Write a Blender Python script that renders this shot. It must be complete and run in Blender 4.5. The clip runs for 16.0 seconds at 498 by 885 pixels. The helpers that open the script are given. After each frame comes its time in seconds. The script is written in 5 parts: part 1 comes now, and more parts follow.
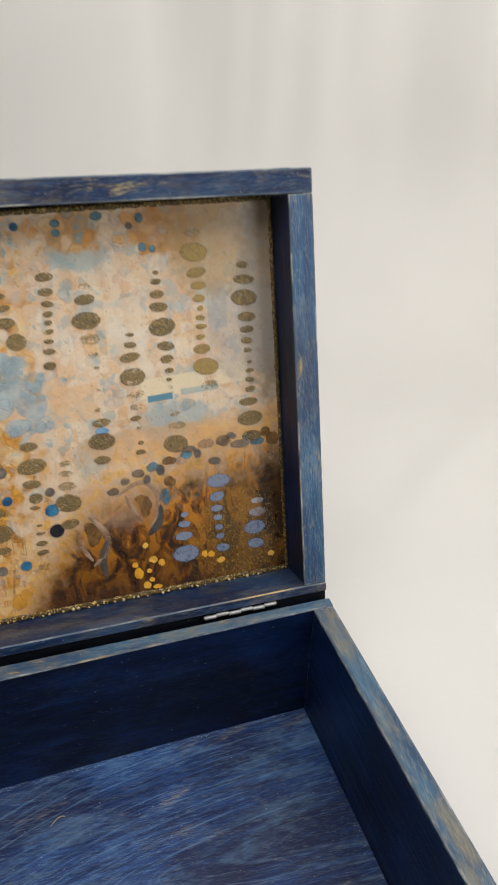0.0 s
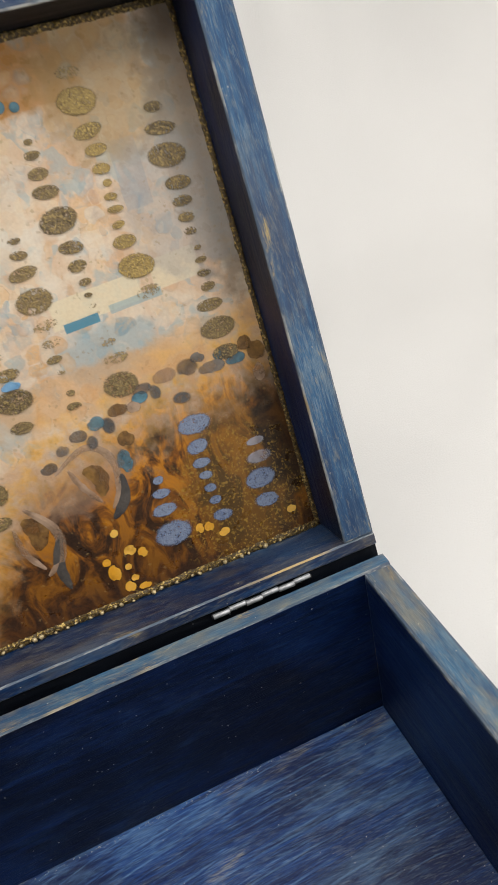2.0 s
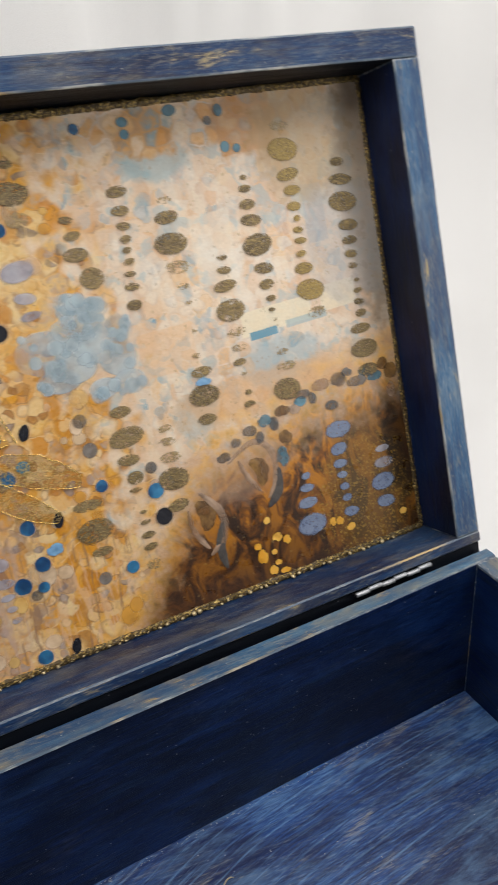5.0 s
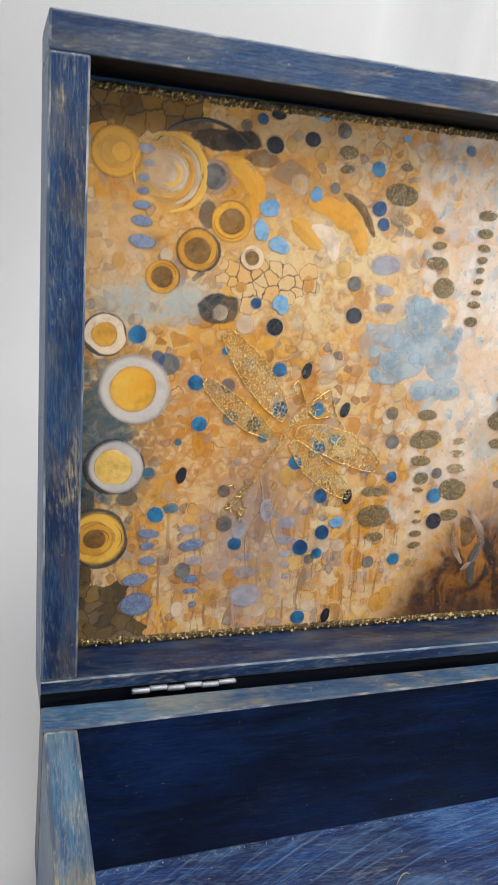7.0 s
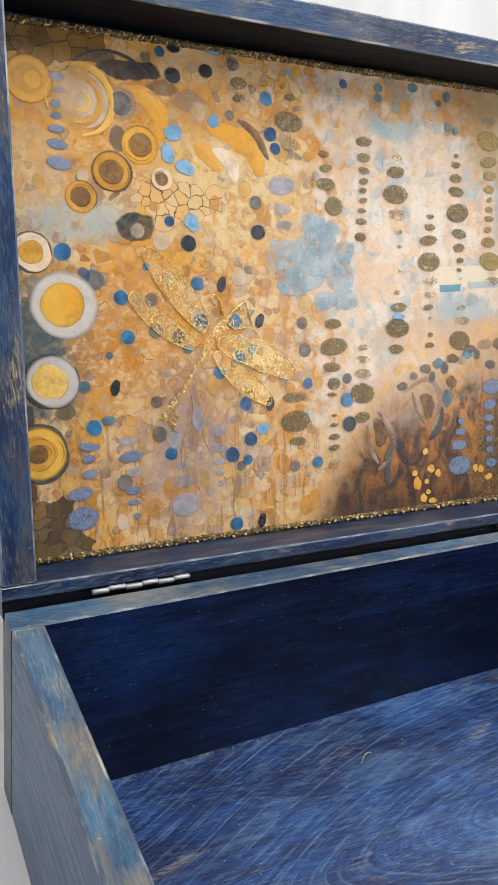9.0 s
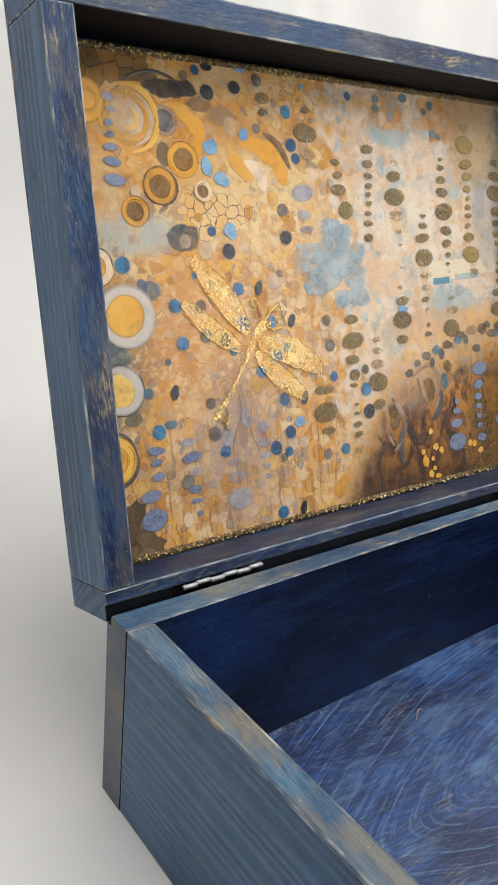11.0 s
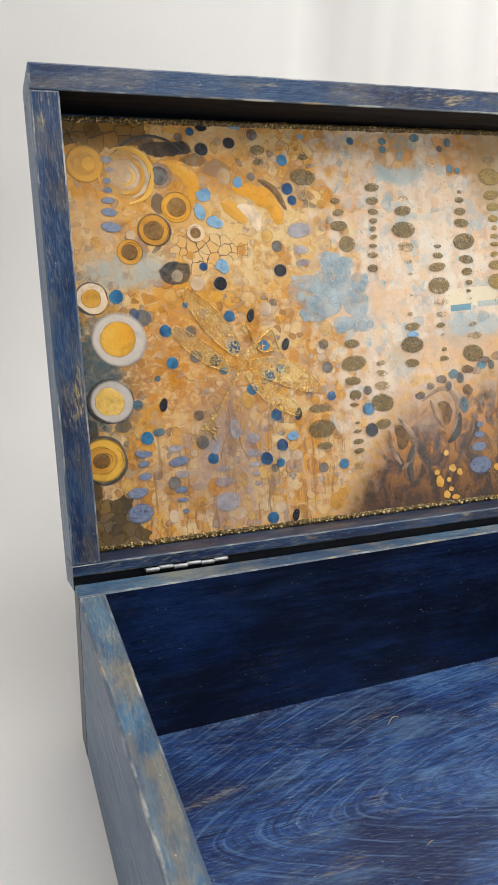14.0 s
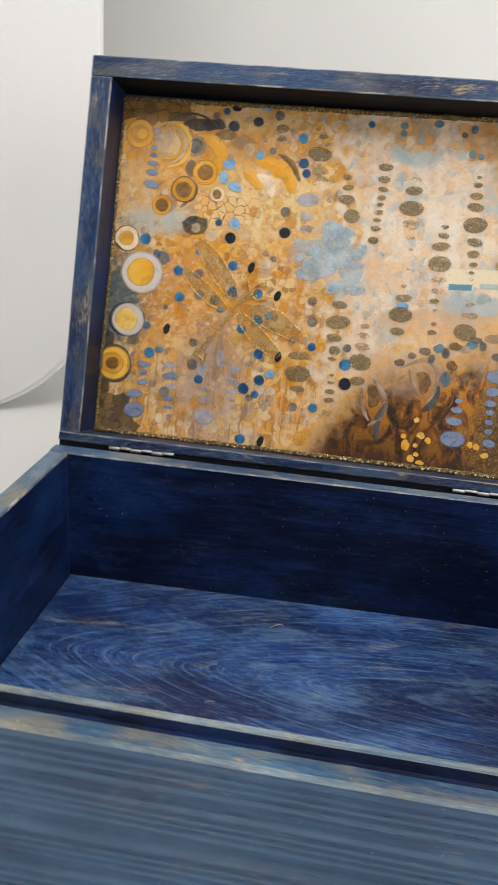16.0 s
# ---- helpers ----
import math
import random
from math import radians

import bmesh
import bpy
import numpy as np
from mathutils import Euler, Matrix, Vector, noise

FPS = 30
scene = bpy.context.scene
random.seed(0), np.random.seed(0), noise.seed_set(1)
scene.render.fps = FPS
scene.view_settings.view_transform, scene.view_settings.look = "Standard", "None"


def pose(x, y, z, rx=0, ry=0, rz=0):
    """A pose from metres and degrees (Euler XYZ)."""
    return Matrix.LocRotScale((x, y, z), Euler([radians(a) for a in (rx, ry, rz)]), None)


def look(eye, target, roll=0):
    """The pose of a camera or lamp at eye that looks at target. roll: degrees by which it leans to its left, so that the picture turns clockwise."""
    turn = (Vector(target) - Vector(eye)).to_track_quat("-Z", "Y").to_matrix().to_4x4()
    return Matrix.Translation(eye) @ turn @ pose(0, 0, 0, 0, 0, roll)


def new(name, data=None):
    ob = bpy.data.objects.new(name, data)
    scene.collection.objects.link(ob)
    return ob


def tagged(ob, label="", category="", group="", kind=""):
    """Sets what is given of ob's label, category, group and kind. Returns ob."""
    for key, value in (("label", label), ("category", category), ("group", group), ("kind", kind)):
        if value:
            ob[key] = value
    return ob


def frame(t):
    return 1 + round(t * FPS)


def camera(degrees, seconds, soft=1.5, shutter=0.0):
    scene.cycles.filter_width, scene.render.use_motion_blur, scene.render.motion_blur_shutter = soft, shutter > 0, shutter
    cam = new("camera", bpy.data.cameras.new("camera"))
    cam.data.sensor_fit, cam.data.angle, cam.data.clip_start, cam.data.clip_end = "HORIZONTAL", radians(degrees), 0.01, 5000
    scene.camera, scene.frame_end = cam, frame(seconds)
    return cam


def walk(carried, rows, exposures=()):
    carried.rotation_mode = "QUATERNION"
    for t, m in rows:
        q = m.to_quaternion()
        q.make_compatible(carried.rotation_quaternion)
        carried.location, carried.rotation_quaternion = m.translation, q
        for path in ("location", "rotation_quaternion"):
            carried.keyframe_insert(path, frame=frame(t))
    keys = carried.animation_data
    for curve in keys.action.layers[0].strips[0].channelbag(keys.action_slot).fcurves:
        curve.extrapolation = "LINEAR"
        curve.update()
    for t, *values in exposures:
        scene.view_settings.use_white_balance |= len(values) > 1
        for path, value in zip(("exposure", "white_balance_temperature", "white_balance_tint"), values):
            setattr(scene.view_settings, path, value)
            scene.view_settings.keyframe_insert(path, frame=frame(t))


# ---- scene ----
cam = camera(33.8, 16.0, soft=1.25, shutter=0.4)
PATH = [
    (0, (-0.005, -0.303, 0.389), (0.559, 1.297, -0.67), 2.2),
    (0.5, (0.017, -0.285, 0.359), (0.538, 1.31, -0.728), -1.4),
    (1, (0.027, -0.258, 0.34), (0.467, 1.357, -0.755), -6.2),
    (1.5, (0.044, -0.238, 0.321), (0.464, 1.381, -0.776), -9.7),
    (2, (0.051, -0.221, 0.301), (0.473, 1.397, -0.797), -12.6),
    (2.5, (0.043, -0.212, 0.287), (0.561, 1.37, -0.822), -14.2),
    (3, (0.029, -0.219, 0.295), (0.664, 1.325, -0.807), -14.4),
    (3.2, (0.019, -0.217, 0.296), (0.675, 1.322, -0.8), -14.5),
    (5.3, (-0.097, -0.227, 0.312), (0.655, 1.373, -0.624), -1.3),
    (5.5, (-0.11, -0.226, 0.313), (0.607, 1.394, -0.617), 0.2),
    (6, (-0.131, -0.223, 0.315), (0.532, 1.43, -0.596), 4.0),
    (6.5, (-0.149, -0.215, 0.316), (0.485, 1.428, -0.632), 7.4),
    (7, (-0.168, -0.216, 0.305), (0.443, 1.453, -0.613), 9.4),
    (7.5, (-0.155, -0.227, 0.274), (0.4, 1.476, -0.616), 8.5),
    (8, (-0.155, -0.243, 0.257), (0.438, 1.485, -0.558), 6.8),
    (8.2, (-0.161, -0.254, 0.255), (0.493, 1.465, -0.532), 6.4),
    (10.3, (-0.259, -0.243, 0.247), (0.845, 1.274, -0.446), 5.9),
    (10.5, (-0.268, -0.237, 0.245), (0.858, 1.261, -0.453), 5.8),
    (11, (-0.274, -0.23, 0.253), (0.887, 1.233, -0.463), 5.4),
    (11.5, (-0.276, -0.236, 0.258), (0.898, 1.217, -0.457), 5.0),
    (12, (-0.276, -0.236, 0.255), (0.875, 1.236, -0.459), 4.6),
    (12.5, (-0.271, -0.249, 0.253), (0.771, 1.301, -0.462), 3.8),
    (13, (-0.247, -0.275, 0.25), (0.659, 1.366, -0.448), 3.0),
    (13.5, (-0.216, -0.303, 0.258), (0.572, 1.406, -0.419), 2.1),
    (14, (-0.187, -0.328, 0.26), (0.452, 1.452, -0.39), 1.1),
    (14.5, (-0.146, -0.348, 0.257), (0.326, 1.491, -0.37), 0.4),
    (15, (-0.093, -0.39, 0.255), (0.125, 1.498, -0.368), 0.7),
    (15.5, (-0.026, -0.418, 0.254), (-0.044, 1.478, -0.383), 1.8),
    (16, (0.031, -0.431, 0.264), (-0.253, 1.416, -0.45), 3.7),
]
walk(cam, [(t, look(eye, target, roll)) for t, eye, target, roll in PATH],
     exposures=[(0, -0.27, 6560, 9), (0.5, -0.22, 6620, 8), (1.0, -0.17, 6540, 9), (1.5, -0.13, 6480, 9), (2.5, -0.17, 6450, 9), (3.2, -0.22, 6450, 9), (5.5, -0.05, 6200, 10), (7.0, 0.05, 5980, 10), (8.2, 0.19, 5950, 11), (10.3, 0.05, 6280, 9), (13.0, 0.06, 6300, 9), (16.0, 0.05, 6400, 10)])

# ---- world, light, exposure ----
world = bpy.data.worlds.new("room")
scene.world = world
world.use_nodes = True
world.node_tree.nodes["Background"].inputs["Color"].default_value = (1.0, 0.97, 0.93, 1)
world.node_tree.nodes["Background"].inputs["Strength"].default_value = 0.20


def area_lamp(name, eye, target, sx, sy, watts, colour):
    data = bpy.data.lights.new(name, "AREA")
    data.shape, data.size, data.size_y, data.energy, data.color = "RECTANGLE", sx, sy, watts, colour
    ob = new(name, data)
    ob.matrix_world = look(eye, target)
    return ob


area_lamp("tent_top_light", (0.25, -0.16, 0.99), (0.19, 0.18, 0.1), 1.48, 0.8, 13.6, (1.0, 0.972, 0.945))
# unseen lamp added at the right wall to raise the bottom panel's sheen
area_lamp("added_side_light", (0.97, 0.14, 0.70), (0.05, -0.05, 0.05), 0.7, 0.5, 1.9, (1.0, 0.97, 0.94))
area_lamp("tent_front_light", (0.56, -0.74, 0.42), (0.0, 0.05, 0.12), 0.36, 0.36, 2.0, (1.0, 0.96, 0.92))


# ---- node helpers ----
class Nodes:
    """Short ways to write a node material."""

    def __init__(self, name):
        self.mat = bpy.data.materials.new(name)
        self.mat.use_nodes = True
        self.nt = self.mat.node_tree
        self.bsdf = self.nt.nodes["Principled BSDF"]

    def put(self, socket, value):
        if isinstance(value, bpy.types.NodeSocket):
            self.nt.links.new(value, socket)
        elif isinstance(value, tuple) and len(value) == 3 and socket.type == "RGBA":
            socket.default_value = (*value, 1)
        else:
            socket.default_value = value

    def node(self, kind, ins=(), **props):
        n = self.nt.nodes.new(kind)
        if "operation" in props:
            n.operation = props["operation"]
        if "data_type" in props:
            n.data_type = props["data_type"]
        if "feature" in props:
            n.feature = props["feature"]
        if "blend_type" in props:
            n.blend_type = props["blend_type"]
        if "interpolation_type" in props:
            n.interpolation_type = props["interpolation_type"]
        for key, value in dict(ins).items():
            self.put(n.inputs[key], value)
        return n

    def m(self, op, a, b=0.0, c=0.0):
        return self.node("ShaderNodeMath", {0: a, 1: b, 2: c}, operation=op).outputs[0]

    def step(self, v, lo, hi, a=0.0, b=1.0):
        return self.node("ShaderNodeMapRange", {0: v, 1: lo, 2: hi, 3: a, 4: b}, interpolation_type="SMOOTHSTEP").outputs[0]

    def noise(self, vec, scale, detail=4.0, rough=0.55, dist=0.0):
        return self.node("ShaderNodeTexNoise", {"Vector": vec, "Scale": scale, "Detail": detail, "Roughness": rough, "Distortion": dist}).outputs[0]

    def voronoi(self, vec, scale, feature="F1", rand=1.0, flat=False):
        v = self.node("ShaderNodeTexVoronoi", {"Vector": vec, "Scale": scale, "Randomness": rand}, feature=feature)
        if flat:
            v.voronoi_dimensions = "2D"
        return v

    def mix(self, fac, a, b, blend="MIX"):
        n = self.node("ShaderNodeMix", data_type="RGBA", blend_type=blend)
        self.put(n.inputs[0], fac)
        self.put(n.inputs[6], a)
        self.put(n.inputs[7], b)
        return n.outputs[2]

    def ramp(self, fac, stops):
        n = self.node("ShaderNodeValToRGB", {0: fac})
        while len(n.color_ramp.elements) < len(stops):
            n.color_ramp.elements.new(0.5)
        for e, (pos, col) in zip(n.color_ramp.elements, stops):
            e.position, e.color = pos, (*col, 1)
        return n.outputs[0]

    def obj(self, scale=(1, 1, 1), spread=0.0):
        v = self.node("ShaderNodeTexCoord").outputs["Object"]
        if spread:
            r = self.node("ShaderNodeObjectInfo").outputs["Random"]
            v = self.node("ShaderNodeVectorMath", {0: v, 1: self.node("ShaderNodeCombineXYZ", {0: self.m("MULTIPLY", r, spread), 1: self.m("MULTIPLY", r, spread * 0.37), 2: self.m("MULTIPLY", r, spread * 0.61)}).outputs[0]}, operation="ADD").outputs[0]
        return self.node("ShaderNodeMapping", {"Vector": v, "Scale": scale}).outputs[0]

    def finish(self, colour, rough, bump=None, height=0.0003, metal=0.0, spec=0.5, coat=0.0):
        self.put(self.bsdf.inputs["Base Color"], colour)
        self.put(self.bsdf.inputs["Roughness"], rough)
        self.put(self.bsdf.inputs["Metallic"], metal)
        self.put(self.bsdf.inputs["Specular IOR Level"], spec)
        self.put(self.bsdf.inputs["Coat Weight"], coat)
        self.put(self.bsdf.inputs["Coat Roughness"], 0.12)
        if bump is not None:
            b = self.node("ShaderNodeBump", {"Height": bump, "Distance": height, "Strength": 1.0})
            self.put(self.bsdf.inputs["Normal"], b.outputs[0])
        return self.mat

    def alpha(self, value):
        self.put(self.bsdf.inputs["Alpha"], value)


# ---- materials ----
def stained_wood(name, dark, mid, pale, gold, streak, gold_amount, pale_amount, rough, rings=0.0, stripes=0.0, grit_amount=0.2, wash=0.0, sheen=0.42):
    """Stained timber with the grain along local x, rubbed lighter, and gold wax caught in places."""
    n = Nodes(name)
    long_grain = n.noise(n.obj((6, 110, 110), 3.0), 4.0, 7.0, 0.68, 0.3)
    fine = n.noise(n.obj((30, 420, 420), 3.0), 5.0, 4.0, 0.7)
    cloud = n.noise(n.obj((14, 22, 22), 5.0), 1.0, 4.0, 0.6)
    base = n.mix(n.step(n.m("ADD", n.m("MULTIPLY", long_grain, 0.55), n.m("MULTIPLY", cloud, 0.6)), 0.46, 0.70), dark, mid)
    wear = n.step(n.m("ADD", n.m("MULTIPLY", fine, 0.7), n.m("MULTIPLY", cloud, 0.5)), 0.58, 0.80)
    base = n.mix(n.m("MULTIPLY", wear, pale_amount), base, pale)
    height = n.m("ADD", n.m("MULTIPLY", long_grain, 0.6), n.m("MULTIPLY", fine, 0.5))
    if rings:
        v = n.obj((1, 1, 1))
        warp = n.noise(n.obj((10, 18, 18)), 1.0, 3.0, 0.5)
        hair = n.noise(n.obj((30, 300, 90)), 1.0, 5.0, 0.7)
        sep = n.node("ShaderNodeSeparateXYZ", {0: v})
        # flat-sawn figure: nested arches that open along the board and flatten out
        x = n.m("MULTIPLY", n.m("TANH", n.m("DIVIDE", n.m("ADD", sep.outputs[0], 0.10), 0.12)), 0.12)
        y = n.m("SUBTRACT", sep.outputs[1], 0.0277)
        arch = n.m("SUBTRACT", x, n.m("MULTIPLY", n.m("SQRT", n.m("ADD", n.m("MULTIPLY", y, y), 0.00007)), 2.0))
        wave = n.m("SINE", n.m("ADD", n.m("MULTIPLY", arch, 400.0), n.m("ADD", n.m("MULTIPLY", warp, 7.0), n.m("MULTIPLY", hair, 0.8))))
        broken = n.noise(n.obj((22, 60, 60)), 1.0, 4.0, 0.65)
        line = n.m("MULTIPLY", n.step(wave, 0.90, 1.0), n.m("MULTIPLY", n.step(broken, 0.36, 0.60), n.step(hair, 0.30, 0.56)))
        # fibres that follow the arches
        along = n.node("ShaderNodeCombineXYZ", {0: n.m("ADD", n.m("MULTIPLY", arch, 420.0), n.m("MULTIPLY", warp, 7.0)), 1: n.m("MULTIPLY", sep.outputs[0], 26.0), 2: n.m("MULTIPLY", sep.outputs[1], 26.0)}).outputs[0]
        fibre = n.noise(along, 1.0, 5.0, 0.68)
        base = n.mix(n.step(fibre, 0.36, 0.52, 0.78, 0.0), base, dark)
        base = n.mix(n.m("MULTIPLY", n.step(fibre, 0.53, 0.70), 0.34), base, pale)
        base = n.mix(n.m("MULTIPLY", line, rings), base, pale)
        height = n.m("ADD", height, n.m("MULTIPLY", fibre, 0.6))
    if stripes:  # growth rings along the board, some wide, some narrow
        sep = n.node("ShaderNodeSeparateXYZ", {0: n.obj((1, 1, 1), 1.0)})
        warp = n.noise(n.obj((4, 30, 30), 2.0), 1.0, 2.0, 0.5)
        fade = n.noise(n.obj((10, 40, 40), 2.0), 1.0, 2.0, 0.5)
        across = n.m("ADD", sep.outputs[2], n.m("MULTIPLY", sep.outputs[1], 0.83))
        wave = n.m("SINE", n.m("ADD", n.m("MULTIPLY", across, 1250.0), n.m("ADD", n.m("MULTIPLY", warp, 12.0), n.m("MULTIPLY", n.m("SINE", n.m("MULTIPLY", across, 310.0)), 2.4))))
        line = n.m("MULTIPLY", n.step(wave, -0.4, 1.0), n.step(fade, 0.30, 0.65, 0.25, 1.0))
        base = n.mix(n.m("MULTIPLY", line, stripes), base, pale)
        height = n.m("ADD", height, n.m("MULTIPLY", line, 0.4))
    patch = n.noise(n.obj((14, 44, 44), 7.0), 1.6, 5.0, 0.65, 0.6)
    rub = n.noise(n.obj((13, 50, 50), 9.0), 1.3, 5.0, 0.72, 0.3)
    base = n.mix(n.m("MULTIPLY", n.step(rub, 0.50, 0.68), 0.55 * pale_amount), base, pale)
    if wash:
        tint = n.noise(n.obj((26, 60, 60), 8.0), 1.0, 4.0, 0.6)
        base = n.mix(n.m("MULTIPLY", n.step(tint, 0.46, 0.66), wash), base, (0.32, 0.25, 0.11))
    turned = n.node("ShaderNodeMapping", {"Vector": n.obj((1, 1, 1), 2.0), "Rotation": (0.0, 0.16, 0.16)}).outputs[0]
    grit = n.noise(n.node("ShaderNodeMapping", {"Vector": turned, "Scale": (34, 1000, 1000)}).outputs[0], 1.0, 4.0, 0.65)
    wide = n.noise(n.obj((12, 30, 30), 6.0), 1.0, 3.0, 0.6)
    gf = n.m("MULTIPLY", n.step(grit, 0.52, 0.68), n.step(wide, 0.36, 0.62, 0.25, 1.0))
    base = n.mix(n.m("MULTIPLY", gf, grit_amount), base, tuple(0.6 * a + 0.4 * b for a, b in zip(gold, pale)))
    mote = n.noise(n.obj((260, 1300, 1300), 2.0), 1.0, 2.0, 0.6)
    base = n.mix(n.m("MULTIPLY", n.m("MULTIPLY", n.step(mote, 0.56, 0.64), n.step(wide, 0.38, 0.60, 0.2, 1.0)), 0.45 * grit_amount), base, tuple(0.75 * a + 0.25 * b for a, b in zip(gold, pale)))
    pit = n.m("MULTIPLY", n.step(grit, 0.34, 0.46, 1.0, 0.0), 0.55)
    base = n.mix(n.m("MULTIPLY", pit, min(1.0, grit_amount * 2.2)), base, dark)
    height = n.m("ADD", height, n.m("MULTIPLY", grit, min(0.25, 0.5 * grit_amount)))
    g = n.m("MULTIPLY", n.step(patch, 0.58, 0.70), n.m("MULTIPLY", n.step(fine, 0.36, 0.60), n.step(grit, 0.36, 0.56)))
    base = n.mix(n.m("MULTIPLY", g, gold_amount), base, gold)
    speck = n.voronoi(n.obj((1, 1, 1), 4.0), 420.0)
    s = n.m("MULTIPLY", n.step(speck.outputs["Distance"], 0.0, 0.16, 1.0, 0.0), n.step(n.node("ShaderNodeSeparateColor", {0: speck.outputs["Color"]}).outputs[0], 0.90, 0.91))
    base = n.mix(n.m("MULTIPLY", s, 0.7), base, streak)
    r = n.step(long_grain, 0.3, 0.7, rough - 0.08, rough + 0.10)
    return n.finish(base, r, height, 0.0003, spec=sheen)


GOLD = (0.62, 0.40, 0.10)
RIM = stained_wood("rubbed_blue_rim", (0.012, 0.050, 0.120), (0.045, 0.130, 0.225), (0.30, 0.37, 0.36), GOLD, (0.7, 0.65, 0.5), 1.0, 0.36, 0.40, grit_amount=0.22, wash=0.42)
FRAME = stained_wood("rubbed_blue_frame", (0.001, 0.009, 0.044), (0.003, 0.034, 0.112), (0.13, 0.21, 0.28), (0.46, 0.36, 0.16), (0.6, 0.55, 0.4), 0.9, 0.25, 0.40, grit_amount=0.30, wash=0.19, sheen=0.32)
# the frame finish lightened: sheen on the right stile is put into the colour
FRAME_SHEEN = stained_wood("rubbed_blue_frame_sheen", (0.010, 0.045, 0.120), (0.030, 0.110, 0.230), (0.26, 0.33, 0.36), (0.55, 0.40, 0.13), (0.6, 0.55, 0.4), 0.8, 0.50, 0.36, grit_amount=0.28, wash=0.12)
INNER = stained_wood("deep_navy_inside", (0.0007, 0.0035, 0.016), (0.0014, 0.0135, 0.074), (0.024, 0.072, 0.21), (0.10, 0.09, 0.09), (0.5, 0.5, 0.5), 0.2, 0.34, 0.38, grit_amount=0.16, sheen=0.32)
BOTTOM = stained_wood("blue_bottom", (0.001, 0.010, 0.060), (0.003, 0.048, 0.212), (0.16, 0.30, 0.50), (0.34, 0.30, 0.20), (0.6, 0.6, 0.6), 0.5, 0.55, 0.38, rings=0.36, grit_amount=0.24, sheen=0.50)
OUTER = stained_wood("slate_blue_outside", (0.006, 0.038, 0.098), (0.018, 0.078, 0.172), (0.13, 0.23, 0.35), (0.34, 0.25, 0.12), (0.5, 0.5, 0.5), 0.3, 0.25, 0.33, stripes=0.34, grit_amount=0.04)
# near black for recessed faces: their shade is put into the stain
REVEAL = stained_wood("shade_black_reveal", (0.0012, 0.002, 0.004), (0.003, 0.005, 0.010), (0.02, 0.022, 0.028), (0.05, 0.05, 0.05), (0.3, 0.3, 0.3), 0.1, 0.08, 0.5, grit_amount=0.04, sheen=0.15)


def worn_edge():
    n = Nodes("worn_gilded_edge")
    f = n.noise(n.obj((60, 300, 300), 3.0), 1.0, 4.0, 0.65)
    c = n.noise(n.obj((20, 60, 60), 3.0), 1.0, 3.0, 0.6)
    col = n.mix(n.step(f, 0.46, 0.70), (0.055, 0.085, 0.13), (0.40, 0.40, 0.37))
    col = n.mix(n.step(c, 0.56, 0.68, 0.0, 0.8), col, (0.50, 0.34, 0.11))
    return n.finish(col, 0.42, f, 0.0003)


EDGE = worn_edge()
LIP = stained_wood("pale_worn_lip", (0.06, 0.11, 0.16), (0.16, 0.24, 0.30), (0.46, 0.46, 0.40), GOLD, (0.7, 0.65, 0.5), 0.7, 0.5, 0.42, grit_amount=0.2, wash=0.35)


def white_cloth(name, colour, scale):
    n = Nodes(name)
    weave = n.noise(n.obj((1, 1, 1)), scale, 3.0, 0.6)
    big = n.noise(n.obj((1, 1, 1)), 5.0, 3.0, 0.5)
    col = n.mix(n.step(big, 0.3, 0.7), colour, tuple(c * 0.965 for c in colour))
    return n.finish(col, 0.85, weave, 0.0002, spec=0.2)


SHEET = white_cloth("white_backdrop_cloth", (0.715, 0.705, 0.685), 900.0)
TENT = white_cloth("white_tent_fabric", (0.76, 0.745, 0.73), 700.0)


